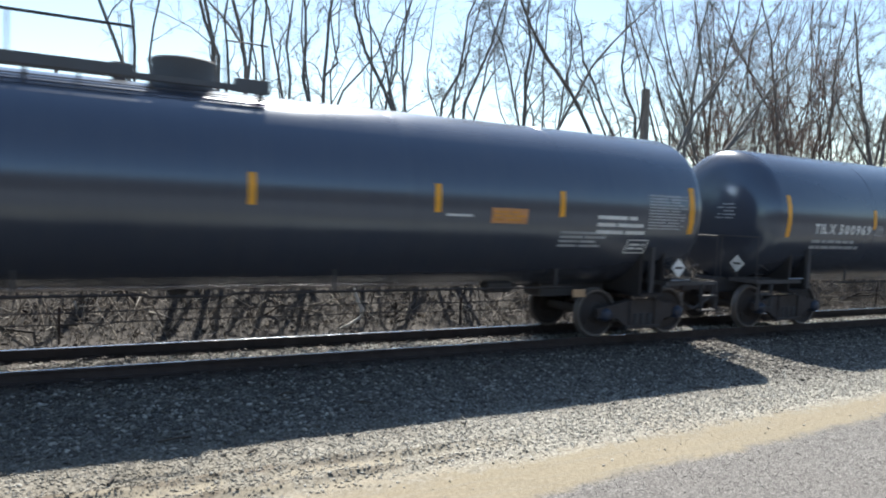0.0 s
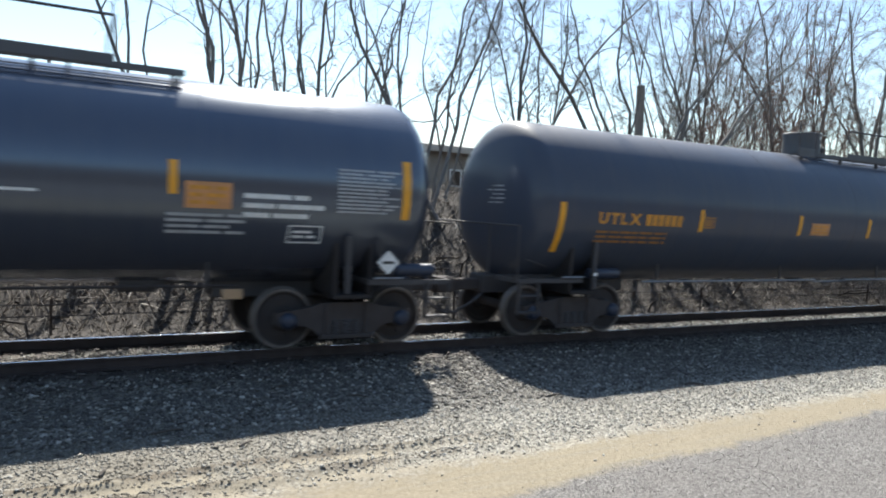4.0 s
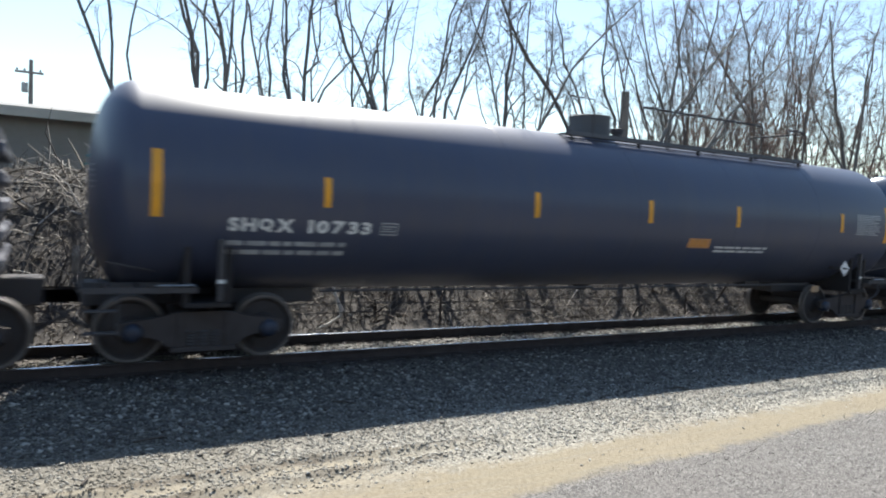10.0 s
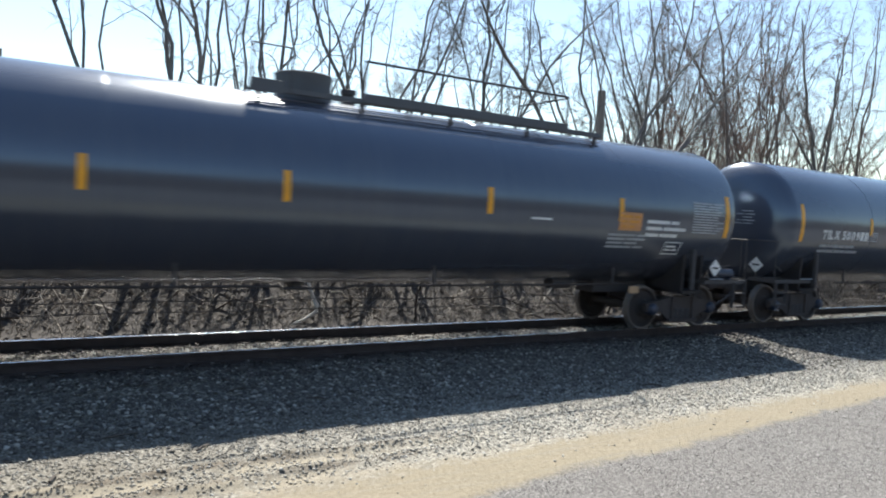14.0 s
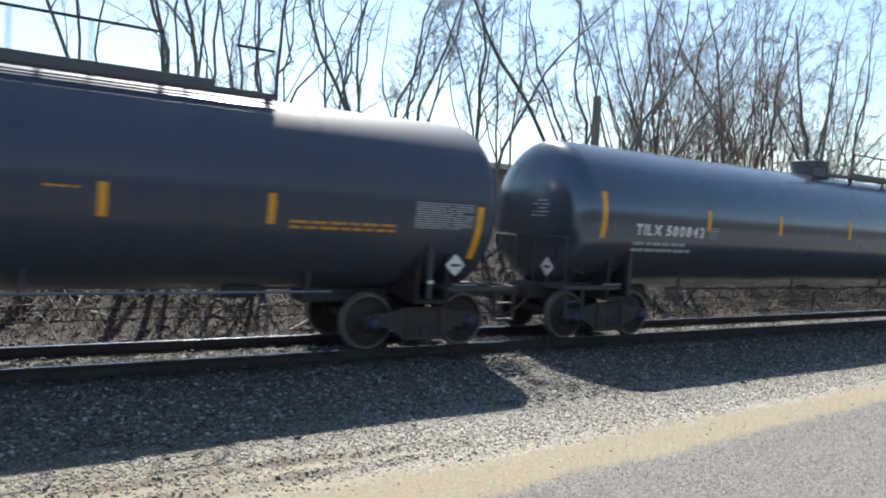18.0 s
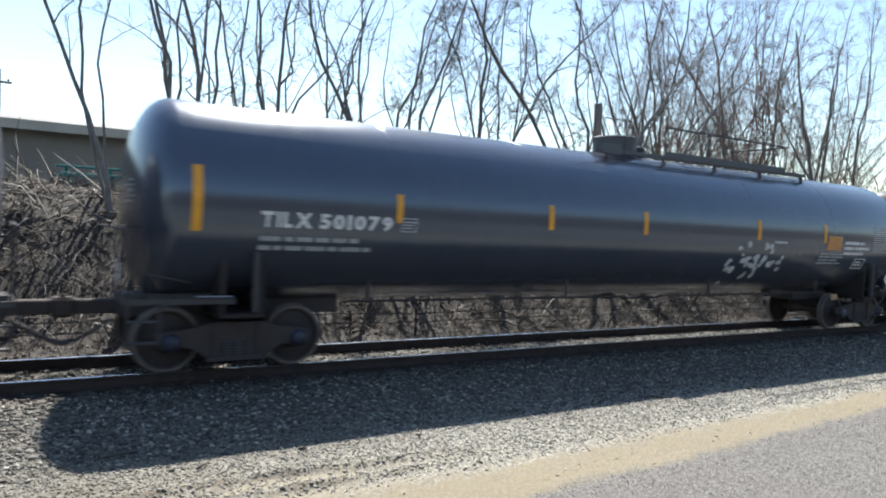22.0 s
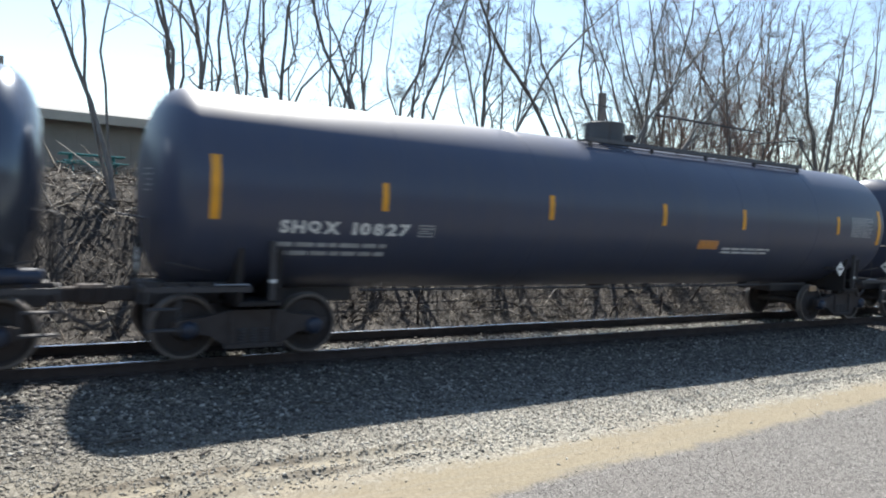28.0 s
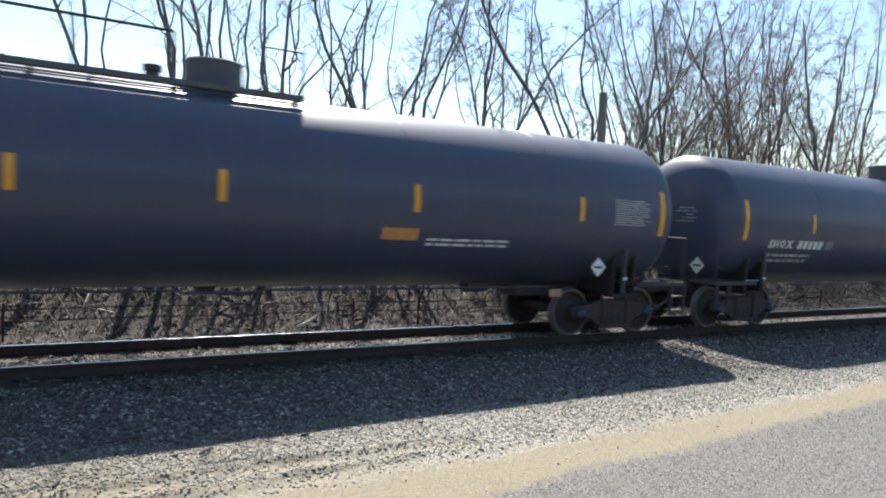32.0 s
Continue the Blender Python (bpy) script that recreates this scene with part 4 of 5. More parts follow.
def writing(name, shape, material, parent, label=""):
    return tagged(part(name, shape, material, parent, label), kind="stuff")


def bogie(parent, u):
    """A three-piece truck: bolster, two side frames with springs, two wheelsets."""
    b = part("bogie", Shape().box(u - 0.2, u + 0.2, -1.02, 1.02, 0.46, 0.66, 0.03).lathe("z", (u, 0, 0.66), [(0, 0.24), (0.10, 0.22), (0.13, 0.2)], 16), "bogie_iron", parent, "rusty cast-iron railway truck")
    b["axles"] = u
    side = [(-1.12, 0.57), (-1.10, 0.41), (-0.98, 0.37), (-0.82, 0.40), (-0.62, 0.36), (-0.40, 0.20), (0.40, 0.20), (0.62, 0.36), (0.82, 0.40), (0.98, 0.37), (1.10, 0.41), (1.12, 0.57),
            (0.98, 0.60), (0.60, 0.65), (0.34, 0.72), (-0.34, 0.72), (-0.60, 0.65), (-0.98, 0.60)]
    for s in (-1, 1):
        y0, y1 = sorted((s * 0.96, s * 1.07))
        fr = Shape().prism([(u + x, z) for x, z in side], y0, y1)
        yo = s * 1.07
        fr.box(u - 0.44, u + 0.44, min(yo, yo + s * 0.05), max(yo, yo + s * 0.05), 0.17, 0.24, 0.01)
        fr.box(u - 0.36, u - 0.28, min(yo, yo + s * 0.04), max(yo, yo + s * 0.04), 0.24, 0.72, 0.01)
        fr.box(u + 0.28, u + 0.36, min(yo, yo + s * 0.04), max(yo, yo + s * 0.04), 0.24, 0.72, 0.01)
        f = part("side_frame", fr, "bogie_iron", b, "rusty cast side frame")
        for k in (-0.17, 0.0, 0.17):
            prof = [(0.0, 0.06)]
            for z in range(5):
                prof += [(0.012 + z * 0.042, 0.064), (0.022 + z * 0.042, 0.082), (0.038 + z * 0.042, 0.082), (0.048 + z * 0.042, 0.064)]
            part("spring", Shape().lathe("z", (u + k, s * 1.03, 0.24), prof, 10), "steel_black", b)
    for k in (-AXLE, AXLE):
        w = Shape()
        w.tube([(0, -0.78, 0), (0, 0.78, 0)], 0.085, 12)
        for s in (-1, 1):
            w.lathe("y", (0, 0, 0), [(s * v, r) for v, r in ((0.815, 0.10), (0.815, 0.16), (0.765, 0.20), (0.745, 0.36), (0.79, 0.385), (0.80, 0.40), (0.80, 0.416),
                                                            (0.68, 0.43), (0.68, 0.375), (0.72, 0.35), (0.73, 0.2), (0.66, 0.16), (0.66, 0.09))], 32)
            for j in range(2):
                a = 0.7 + math.pi * j
                w.lathe("y", (0.27 * math.cos(a), 0, 0.27 * math.sin(a)), [(s * 0.735, 0.045), (s * 0.772, 0.045), (s * 0.776, 0.03)], 10)
        # tread and flange
        rim = Shape()
        for s in (-1, 1):
            rim.lathe("y", (0, 0, 0), [(s * v, r) for v, r in ((0.801, 0.416), (0.803, 0.450), (0.795, WHEEL_R), (0.715, WHEEL_R + 0.003), (0.700, WHEEL_R + 0.022), (0.685, WHEEL_R + 0.024), (0.676, 0.45), (0.676, 0.43))], 40, False)
        for s in (-1, 1):
            cap = Shape().lathe("y", (u + k, 0, WHEEL_R), [(s * 0.94, 0.13), (s * 1.08, 0.13), (s * 1.13, 0.105), (s * 1.15, 0.06), (s * 1.152, 0.0)], 16)
            part("bearing_cap", cap, "bearing", b, "bluish roller bearing cap", 40)
        # the rim turns with its wheels: one mesh with two materials
        n = len(w.f)
        w.add(rim.v, rim.f)
        ws = part("wheelset", w, "wheel_steel", b, "dark steel wheels with a bright worn rim", 35)
        ws.location = (u + k, 0, WHEEL_R)
        ws.data.materials.append(MAT["wheel_rim"])
        for poly in ws.data.polygons[n:]:
            poly.material_index = 1
    return b


def coupler(parent, u, s):
    """Draft gear and knuckle at one end; s points away from the car."""
    c = Shape().box(min(u, u + s * 0.75), max(u, u + s * 0.75), -0.11, 0.11, 0.76, 0.96, 0.02)
    k = u + s * 0.75
    c.box(min(k, k + s * 0.24), max(k, k + s * 0.24), -0.17, 0.15, 0.72, 1.0, 0.04)
    part("coupler", c, "bogie_iron", parent, "rusty knuckle coupler")
    hose = Shape().tube([(u + s * 0.3, -0.35, 0.72), (u + s * 0.55, -0.36, 0.55), (u + s * 0.85, -0.3, 0.38), (u + s * 1.0, -0.2, 0.42)], 0.028, 8)
    part("air_hose", hose, "steel_black", parent, "black rubber air hose", 60)


def tank_shell(L, style):
    """Shell with dished heads, turned round the car's long axis."""
    prof = []
    a0, dep = -0.15, 0.55
    for i in range(11):
        w = i / 10 * math.pi / 2
        prof.append((a0 - dep * math.cos(w), max(TANK_R * math.sin(w) ** 0.72, 0.0)))
    b0 = L + 0.15
    for i in range(1, 8):
        prof.append((a0 + (b0 - a0) * i / 8, TANK_R))
    for i in range(11):
        w = math.pi / 2 * (1 - i / 10)
        prof.append((b0 + dep * math.cos(w), max(TANK_R * math.sin(w) ** 0.72, 0.0)))
    return Shape().lathe("x", (0, 0, TANK_Z), prof, 96)


NAME_Z = {"white": (2.11, 2.33), "amber": (2.09, 2.30), "satin": (1.87, 2.06)}
NAME_U = {"white": (0.87, 1.62, 1.74, 2.93), "amber": (0.82, 1.84, 1.96, 2.9), "satin": (0.93, 1.85, 2.06, 3.04)}

STYLES = {
    "white": dict(L=18.15, paint="tank_gloss", marks="letter_white", label="glossy black tank car with white markings and amber reflective strips",
                  strips=(3.05, 5.6, 8.54, 11.49, 14.8), turned=(3.05, 6.5, 9.65, 12.5, 15.05), strip_z=(2.25, 2.69), end_z=(2.02, 2.90), dome=(0.46, 4.30), deck=3.86, stub=1.1, long=5.1),
    "amber": dict(L=16.85, paint="tank_dull", marks="letter_amber", label="dull black tank car with amber lettering and amber reflective strips",
                  strips=(3.43, 6.48, 9.02, 11.12, 13.28), turned=(3.4, 5.52, 7.79, 10.4, 13.3), strip_z=(2.01, 2.44), end_z=(1.56, 2.44), dome=(0.43, 4.46), deck=3.83, stub=1.15, long=5.1),
    "satin": dict(L=16.9, paint="tank_satin", marks="letter_white", label="blue-black tank car with faded white markings and amber strips",
                  strips=(2.55, 5.86, 8.79, 11.32, 15.0), turned=(2.27, 5.94, 8.46, 11.3, 14.77), strip_z=(2.25, 2.68), end_z=(2.03, 2.90), dome=(0.42, 4.34), deck=3.82, stub=1.2, long=6.05),
}


def tank_car(style, flip, seed):
    """One tank car with its end marker at u = 0; flip turns the top platform the other way round."""
    S = STYLES[style]
    L = S["L"]
    mid = L / 2
    car = thing("tank_car", Matrix(), S["label"], "tank car", "tank cars of the train")
    tank = part("tank", tank_shell(L, style), S["paint"], car, "", 40)
    # weld seams and saddle bands
    for k in range(1, 6):
        u = L * k / 6 + 0.07 * (k % 2)
        part("weld_seam", Shape().lathe("x", (0, 0, TANK_Z), [(u - 0.016, TANK_R - 0.002), (u - 0.008, TANK_R + 0.0045), (u + 0.008, TANK_R + 0.0045), (u + 0.016, TANK_R - 0.002)], 64, False), S["paint"], tank, "", 60)
    # amber strips
    us = list(S["turned"] if flip and "turned" in S else [L - u for u in S["strips"]][::-1] if flip else S["strips"])
    for u in us:
        part("reflective_strip", curved(Shape(), u - 0.055, u + 0.055, *S["strip_z"]), "amber", car, "amber reflective strip")
    for u in (0.0, L):
        part("reflective_strip", curved(Shape(), u - 0.065, u + 0.065, *S["end_z"]), "amber", car, "tall amber reflective strip")
    # markings
    m = S["marks"]
    zt, ends = NAME_Z[style], NAME_U[style]
    small = Shape()
    lines(small, ends[0], ends[0] + 1.75, zt[0] - 0.36, zt[0] - 0.10, 2 if style != "amber" else 3, seed + 2)
    writing("small_lettering", small, "letter_faded" if style == "amber" else "letter_grey", car, "two rows of small markings")
    box = Shape()
    ub = ends[3] + (0.62 if style == "amber" else 0.95 if style == "satin" and flip else 0.16)
    frame_box(box, ub, ub + 0.28, zt[0], zt[1], 0.018)
    lines(box, ub + 0.04, ub + 0.25, zt[0] + 0.04, zt[1] - 0.04, 3, seed)
    part("stencil_box", box, "letter_grey" if style != "amber" else m, car, "small stencilled box")
    if style == "white":
        ua, ub = (13.63, 14.34) if flip else (14.95, 15.55)
        za = (2.11, 2.36) if flip else (2.08, 2.43)
        back = 0.0 if flip else 0.14
        part("warning_panel", curved(Shape(), ua, ub, *za), "panel_orange", car, "orange warning panel with rows of writing")
        w = Shape()
        lines(w, 15.85 - back, 17.0 - back, 1.95, 2.34, 3, seed + 4, curved, (0.35, 0.75))
        writing("white_lettering", w, "letter_white", car, "three rows of white markings")
        w = Shape()
        lines(w, 15.08 - back * 2.5, 16.1 - back * 2.5, 1.72, 2.03, 4, seed + 5, curved, (0.4, 0.9))
        writing("small_lettering", w, "letter_grey", car)
        w = Shape()
        frame_box(w, 16.65 - back * 2, 17.15 - back * 2, 1.63, 1.89, 0.02)
        lines(w, 16.72 - back * 2, 17.08 - back * 2, 1.69, 1.83, 2, seed + 6)
        part("stencil_box", w, "letter_white", car)
        part("white_dash", curved(Shape(), 12.8, 13.28, 2.2, 2.235), "letter_white", car)
        board, dia = (17.05, 18.03, 2.08, 2.74), (17.9, 1.37)
    elif style == "amber":
        ua = 8.62 if flip else 6.88
        part("warning_panel", curved(Shape(), ua, ua + 0.64, 2.03, 2.29), "panel_orange", car, "orange warning panel with rows of writing")
        w = Shape()
        lines(w, 13.56, 15.28, 1.94, 2.10, 2, seed + 4)
        writing("small_lettering", w, m, car)
        w = Shape()
        un = us[1] + 0.12 if flip else us[3] - 0.65
        lines(w, un, un + 0.48, 2.33, 2.39, 1, seed + 3)
        writing("small_lettering", w, m, car)
        board, dia = (15.61, 16.72, 2.04, 2.47), (16.42, 1.46)
    else:
        ua = 10.75 if flip else 9.96
        part("warning_panel", curved(Shape(), ua, ua + 0.64, 1.80, 1.99), "panel_orange", car, "orange warning panel with rows of writing")
        w = Shape()
        lines(w, ua + 0.82, ua + 2.5, 1.70, 1.86, 2, seed + 4)
        writing("white_lettering", w, "letter_white", car)
        board, dia = (15.6, 16.6, 2.2, 2.70), (15.27, 1.4)
    zp = {"white": (2.11, 2.36) if flip else (2.08, 2.43), "amber": (2.03, 2.29), "satin": (1.80, 1.99)}[style]
    w = Shape()
    lines(w, ua + 0.05, ua + (ub - ua - 0.05 if style == "white" else 0.59), zp[0] + 0.03, zp[1] - 0.03, 3, seed + 7, lambda sh, a, b, c, e: curved(sh, a, b, c, e, 0.0085, 0.002, 1))
    writing("panel_lettering", w, "letter_amber", car)
    w = Shape()
    lines(w, board[0], board[1], board[2], board[3], 12, seed + 8, curved, (0.35, 1.0))
    writing("stencilling", w, "letter_grey", car, "block of fine grey stencilled lines")
    u, z = dia
    yp = -1.475
    holder = part("placard_holder", Shape().box(u - 0.03, u + 0.03, yp + 0.012, -0.9, z - 0.03, z + 0.03, 0.004).box(u - 0.13, u + 0.13, yp + 0.008, yp + 0.014, z - 0.13, z + 0.13), "steel_black", car)
    k = 0.185
    part("placard", Shape().prism([(u, z - k), (u + k, z), (u, z + k), (u - k, z)], yp, yp + 0.005), "placard", holder, "white diamond hazard placard")
    part("placard_bar", Shape().box(u - 0.10, u + 0.10, yp - 0.004, yp - 0.001, z - 0.022, z + 0.022), "ink", holder)
    if style == "white" and not flip:
        part("air_reservoir", Shape().lathe("x", (0, -1.2, 1.23), [(18.1, 0.0), (18.11, 0.07), (18.15, 0.105), (18.78, 0.105), (18.82, 0.07), (18.83, 0.0)], 14).box(18.25, 18.31, -1.32, -1.1, 1.1, 1.14).box(18.62, 18.68, -1.32, -1.1, 1.1, 1.14), "bearing", car, "small bluish air reservoir", 40)
    if style == "amber":
        part("air_reservoir", Shape().lathe("x", (0, -1.2, 1.17), [(0.85, 0.0), (0.86, 0.07), (0.9, 0.1), (1.55, 0.1), (1.59, 0.07), (1.6, 0.0)], 14), "bearing", car, "small bluish air reservoir", 40)
    # marks and a placard on the leading head
    w = Shape()
    for k in range(5):
        lines(w, -0.62 - 0.05 * (k % 2), -0.16 - 0.06 * (k % 3), 2.36 + 0.075 * k, 2.41 + 0.075 * k, 1, seed + 10 + k, head_mark)
    writing("head_lettering", w, "letter_grey", car, "few rows of faded marks on the tank head")
    if style != "amber":
        ye, ze = -0.95, 1.42
        pl = part("end_placard", Shape().add([(xe, ye + a, ze + b) for xe in (-0.885, -0.880) for a, b in ((0, -0.185), (0.185, 0), (0, 0.185), (-0.185, 0))],
                                             [(0, 1, 2, 3), (7, 6, 5, 4), (0, 4, 5, 1), (1, 5, 6, 2), (2, 6, 7, 3), (3, 7, 4, 0)]), "placard", car, "white diamond hazard placard on the end")
        part("placard_bar", Shape().box(-0.889, -0.886, ye - 0.1, ye + 0.1, ze - 0.022, ze + 0.022), "ink", pl)
        part("placard_arm", Shape().box(-0.878, -0.862, ye - 0.02, ye + 0.02, 1.1, 1.5), "steel_black", pl)
    # top fittings
    r, top = S["dome"]
    dz = S["deck"]
    part("dome", Shape().lathe("z", (mid, 0, 0), [(3.80, r + 0.03), (3.93, r + 0.03), (3.95, r), (top - 0.05, r), (top, r + 0.02), (top + 0.02, r), (top + 0.05, 0.0)], 28), "glare_grey", car, "dark grey round valve housing", 40)
    x0, x1 = (mid - S["long"], mid + S["stub"]) if flip else (mid - S["stub"], mid + S["long"])
    hw, ue = 0.74, x0 + 0.05 if flip else x1 - 0.05
    if style == "white" and not flip:
        x1 += 0.85
    deck = Shape()
    for k in range(6):
        u = x0 + 0.03 + (x1 - x0 - 0.06) * k / 5
        if abs(u - mid) > r + 0.1:
            deck.box(u - 0.02, u + 0.02, -hw, hw, dz + 0.02, dz + 0.032)
    deck.box(x0, x1, -hw - 0.012, -hw + 0.012, dz + 0.025, dz + 0.10).box(x0, x1, hw - 0.012, hw + 0.012, dz + 0.025, dz + 0.10)
    d = part("walkway", deck, "glare_grey", car, "dark steel grating walkway along the tank top")
    for s in (-1, 1):
        ya, yb = sorted((s * (hw - 0.012), s * (r + 0.06)))
        n = max(2, round((yb - ya) / 0.085))
        for i in range(n):
            y = ya + (yb - ya) * (i + 0.5) / n
            part("grating_bar", Shape().box(x0, x1, y - 0.008, y + 0.008, dz + 0.033, dz + 0.062), "steel_black", d)
    for k in range(5):
        u = x0 + 0.15 + (x1 - x0 - 0.3) * k / 4
        for y in (-hw - 0.012, hw - 0.05):
            part("bracket", Shape().box(u - 0.03, u + 0.03, y, y + 0.062, 3.66, dz + 0.03, 0.004), "steel_black", d)
    for y in (-hw - 0.012, hw - 0.02):
        for za in (3.705, 3.775):
            part("walkway_angle", Shape().box(x0, x1, y, y + 0.032, za, za + 0.014, 0.002), "steel_black", d)
    if style != "satin":
        # side plates along the long walk
        xa, xb = (x0 + 0.5, mid - r - 0.25) if flip else (mid + r + 0.25, x1 - 0.9)
        part("side_plate", Shape().box(xa, xb, -hw - 0.03, -hw - 0.014, dz + 0.04, dz + 0.19, 0.004), "glare_grey", d)
        xa, xb = (mid + r + 0.12, x1) if flip else (x0, mid - r - 0.12)
        part("side_plate", Shape().box(xa, xb, -hw - 0.03, -hw - 0.014, dz - 0.01, dz + 0.19, 0.004), "glare_grey", d)
    zr = 4.56
    way = 1 if flip else -1
    end = mid - r - 0.3 if flip else mid + r + 0.3
    # a short bay at the end, an opening for the ladder, then the long bay
    for ua0, ub0 in ((ue, end),) if style == "white" else ((ue, ue + way * 0.6), (ue + way * 1.55, end)):
        rail = Shape().tube([(ua0, -hw, zr), (ub0, -hw, zr)], 0.021, 6)
        for k in range(2 if abs(ub0 - ua0) < 1 else 4):
            u = ua0 + (ub0 - ua0) * k / (1 if abs(ub0 - ua0) < 1 else 3)
            rail.tube([(u, -hw, dz + 0.04), (u, -hw, zr)], 0.017, 6)
        part("handrail", rail, "steel_black", d, "thin black handrail")
    rail = Shape().tube([(ue, -hw + 0.03, zr - 0.02), (ue, hw, zr - 0.02)], 0.019, 6).tube([(ue, hw, dz + 0.04), (ue, hw, zr - 0.02)], 0.017, 6)
    part("handrail", rail, "steel_black", d, "thin black handrail")
    us0 = x1 - 0.04 if flip else x0 + 0.04
    for y in (-hw,):
        stub = Shape().tube([(us0, y, dz), (us0, y, zr), (us0 + (-0.6 if flip else 0.6), y, zr + 0.0), (us0 + (-0.6 if flip else 0.6), y, dz)], 0.019, 6)
        part("handrail", stub, "steel_black", d, "thin black handrail")
    part("relief_valve", Shape().lathe("z", (mid + (0.85 if not flip else -0.85), 0.1, 3.9), [(0, 0.11), (0.2, 0.11), (0.22, 0.14), (0.3, 0.14), (0.33, 0.0)], 14), "steel_black", car)
    # underframe
    for e, s in ((0.0, -1), (L, 1)):
        a, b = sorted((e + s * 0.78, e - s * 2.6))
        part("draft_sill", Shape().box(a, b, -0.27, 0.27, 0.72, 1.05, 0.02), "steel_black", car)
        c = e - s * REACH
        saddle = Shape()
        arc = []
        for i in range(13):
            w = radians(-148 + 116 * i / 12)
            arc.append((1.5 * math.cos(w), TANK_Z + TANK_R * math.sin(w)))
        out = arc + [(1.25, 0.86), (0.3, 0.80), (-0.3, 0.80), (-1.25, 0.86)]
        n = len(out)
        for du in (-0.32, 0.24):
            saddle.add([(c + du, y, z) for y, z in out] + [(c + du + 0.08, y, z) for y, z in out],
                       [tuple(range(n))[::-1], tuple(range(n, 2 * n))] + [(i, (i + 1) % n, n + (i + 1) % n, n + i) for i in range(n)])
        saddle.box(c - 0.32, c + 0.32, -1.3, 1.3, 0.80, 0.87, 0.01)
        part("saddle", saddle, "frame_black", car)
        # end platform with steps and rails
        pa, pb = sorted((e + s * 0.86, e - s * 0.55))
        plat = Shape()
        ring = [(pa, -1.46), (pb, -1.46), (pb, -0.75), (pa, -0.75), (pa + 0.04, -1.42), (pb - 0.04, -1.42), (pb - 0.04, -0.79), (pa + 0.04, -0.79)]
        plat.add([(x, y, z) for z in (1.03, 1.105) for x, y in ring],
                 [f for i in range(4) for f in ((i, (i + 1) % 4, 8 + (i + 1) % 4, 8 + i), (4 + i, 12 + i, 12 + (i + 1) % 4, 4 + (i + 1) % 4),
                                                (8 + i, 8 + (i + 1) % 4, 12 + (i + 1) % 4, 12 + i), (i, 4 + i, 4 + (i + 1) % 4, (i + 1) % 4))])
        pf = part("end_platform", plat, "steel_black", car, "black open end platform over the coupler")
        for k in range(1, 4):
            x = pa + (pb - pa) * k / 4
            part("slat", Shape().box(x - 0.012, x + 0.012, -1.42, -0.79, 1.06, 1.10), "steel_black", pf)
        gi = Shape()
        xo = e + s * 0.84
        gi.tube([(xo, -1.42, 1.1), (xo, -1.42, 2.0), (xo, 1.42, 2.0), (xo, 1.42, 1.1)], 0.017, 6)
        gi.tube([(xo, -0.5, 1.1), (xo, -0.5, 2.0)], 0.015, 6).tube([(xo, 0.5, 1.1), (xo, 0.5, 2.0)], 0.015, 6)
        part("end_rail", gi, "steel_black", pf)
        part("grab_iron", Shape().tube([(e - s * 0.02, -1.53, 1.14), (e - s * 0.5, -1.53, 1.14)], 0.014, 6), "galvanised", pf, "worn bright grab iron")
        st = Shape()
        for z in (0.52, 0.80):
            st.box(e + s * 0.62 - 0.2, e + s * 0.62 + 0.2, -1.5, -1.36, z, z + 0.025, 0.004)
        for du in (-0.2, 0.2):
            st.box(e + s * 0.62 + du - 0.012, e + s * 0.62 + du + 0.012, -1.5, -1.42, 0.5, 1.06, 0.003)
        part("step", st, "steel_black", pf)
        lad = Shape()
        ux = e - s * 0.86
        lad.box(ux - 0.04, ux + 0.04, -1.42, -1.34, 0.9, 1.75, 0.006)
        part("jacking_post", lad, "steel_black", car)
        if style != "white":
            part("post_tag", Shape().box(ux - 0.05, ux + 0.05, -1.428, -1.4205, 1.15, 1.2), "letter_white", car)
        part("foot_line", Shape().tube([(e - s * 0.05, -1.0, 1.28), (e + s * 0.55, -1.25, 1.42)], 0.012, 6), "steel_black", car, "thin black uncoupling rod")
        coupler(car, e + s * 0.55, s)
        bogie(car, c)
    # brake pipe, valve and outlet under the belly
    z = 0.985
    pipe = Shape().tube([(2.4, -1.02, z), (mid - 0.6, -1.02, z), (mid - 0.5, -0.9, z - 0.05), (mid + 0.5, -0.9, z - 0.05), (mid + 0.6, -1.02, z), (L - 2.4, -1.02, z)], 0.022, 6)
    # amber cars: pale metal paints in the sunlit line under the tank
    part("brake_pipe", pipe, {"satin": "steel_black", "white": "wheel_steel", "amber": "galvanised"}[style], car)
    for k in range(0 if style == "satin" else 4):
        u = 2.8 + (L - 5.6) * k / 3
        part("pipe_hanger", Shape().box(u - 0.02, u + 0.02, -1.03, -0.99, z - 0.03, 1.32, 0.003), "steel_black", car)
    part("outlet_valve", Shape().lathe("z", (mid, 0, 0), [(0.82, 0.10), (0.85, 0.13), (0.89, 0.13), (0.9, 0.17), (0.98, 0.2)], 18), "steel_black", car)
    part("brake_cylinder", Shape().lathe("x", (0, -0.35, 0.98), [(L - 3.9, 0.0), (L - 3.9, 0.15), (L - 3.4, 0.15), (L - 3.35, 0.1), (L - 3.2, 0.03), (L - 2.9, 0.03)], 16), "steel_black", car)
    if style != "amber":
        part("tag_plate", Shape().box(L - 2.66, L - 2.38, -1.34, -1.325, 0.84, 0.98, 0.004), "tag_paint", car, "small faded orange plate")
    return car


def flat_mark(shape, u0, u1, z0, z1):
    shape.box(u0, u1, -1.578, -1.5715, z0, z1)


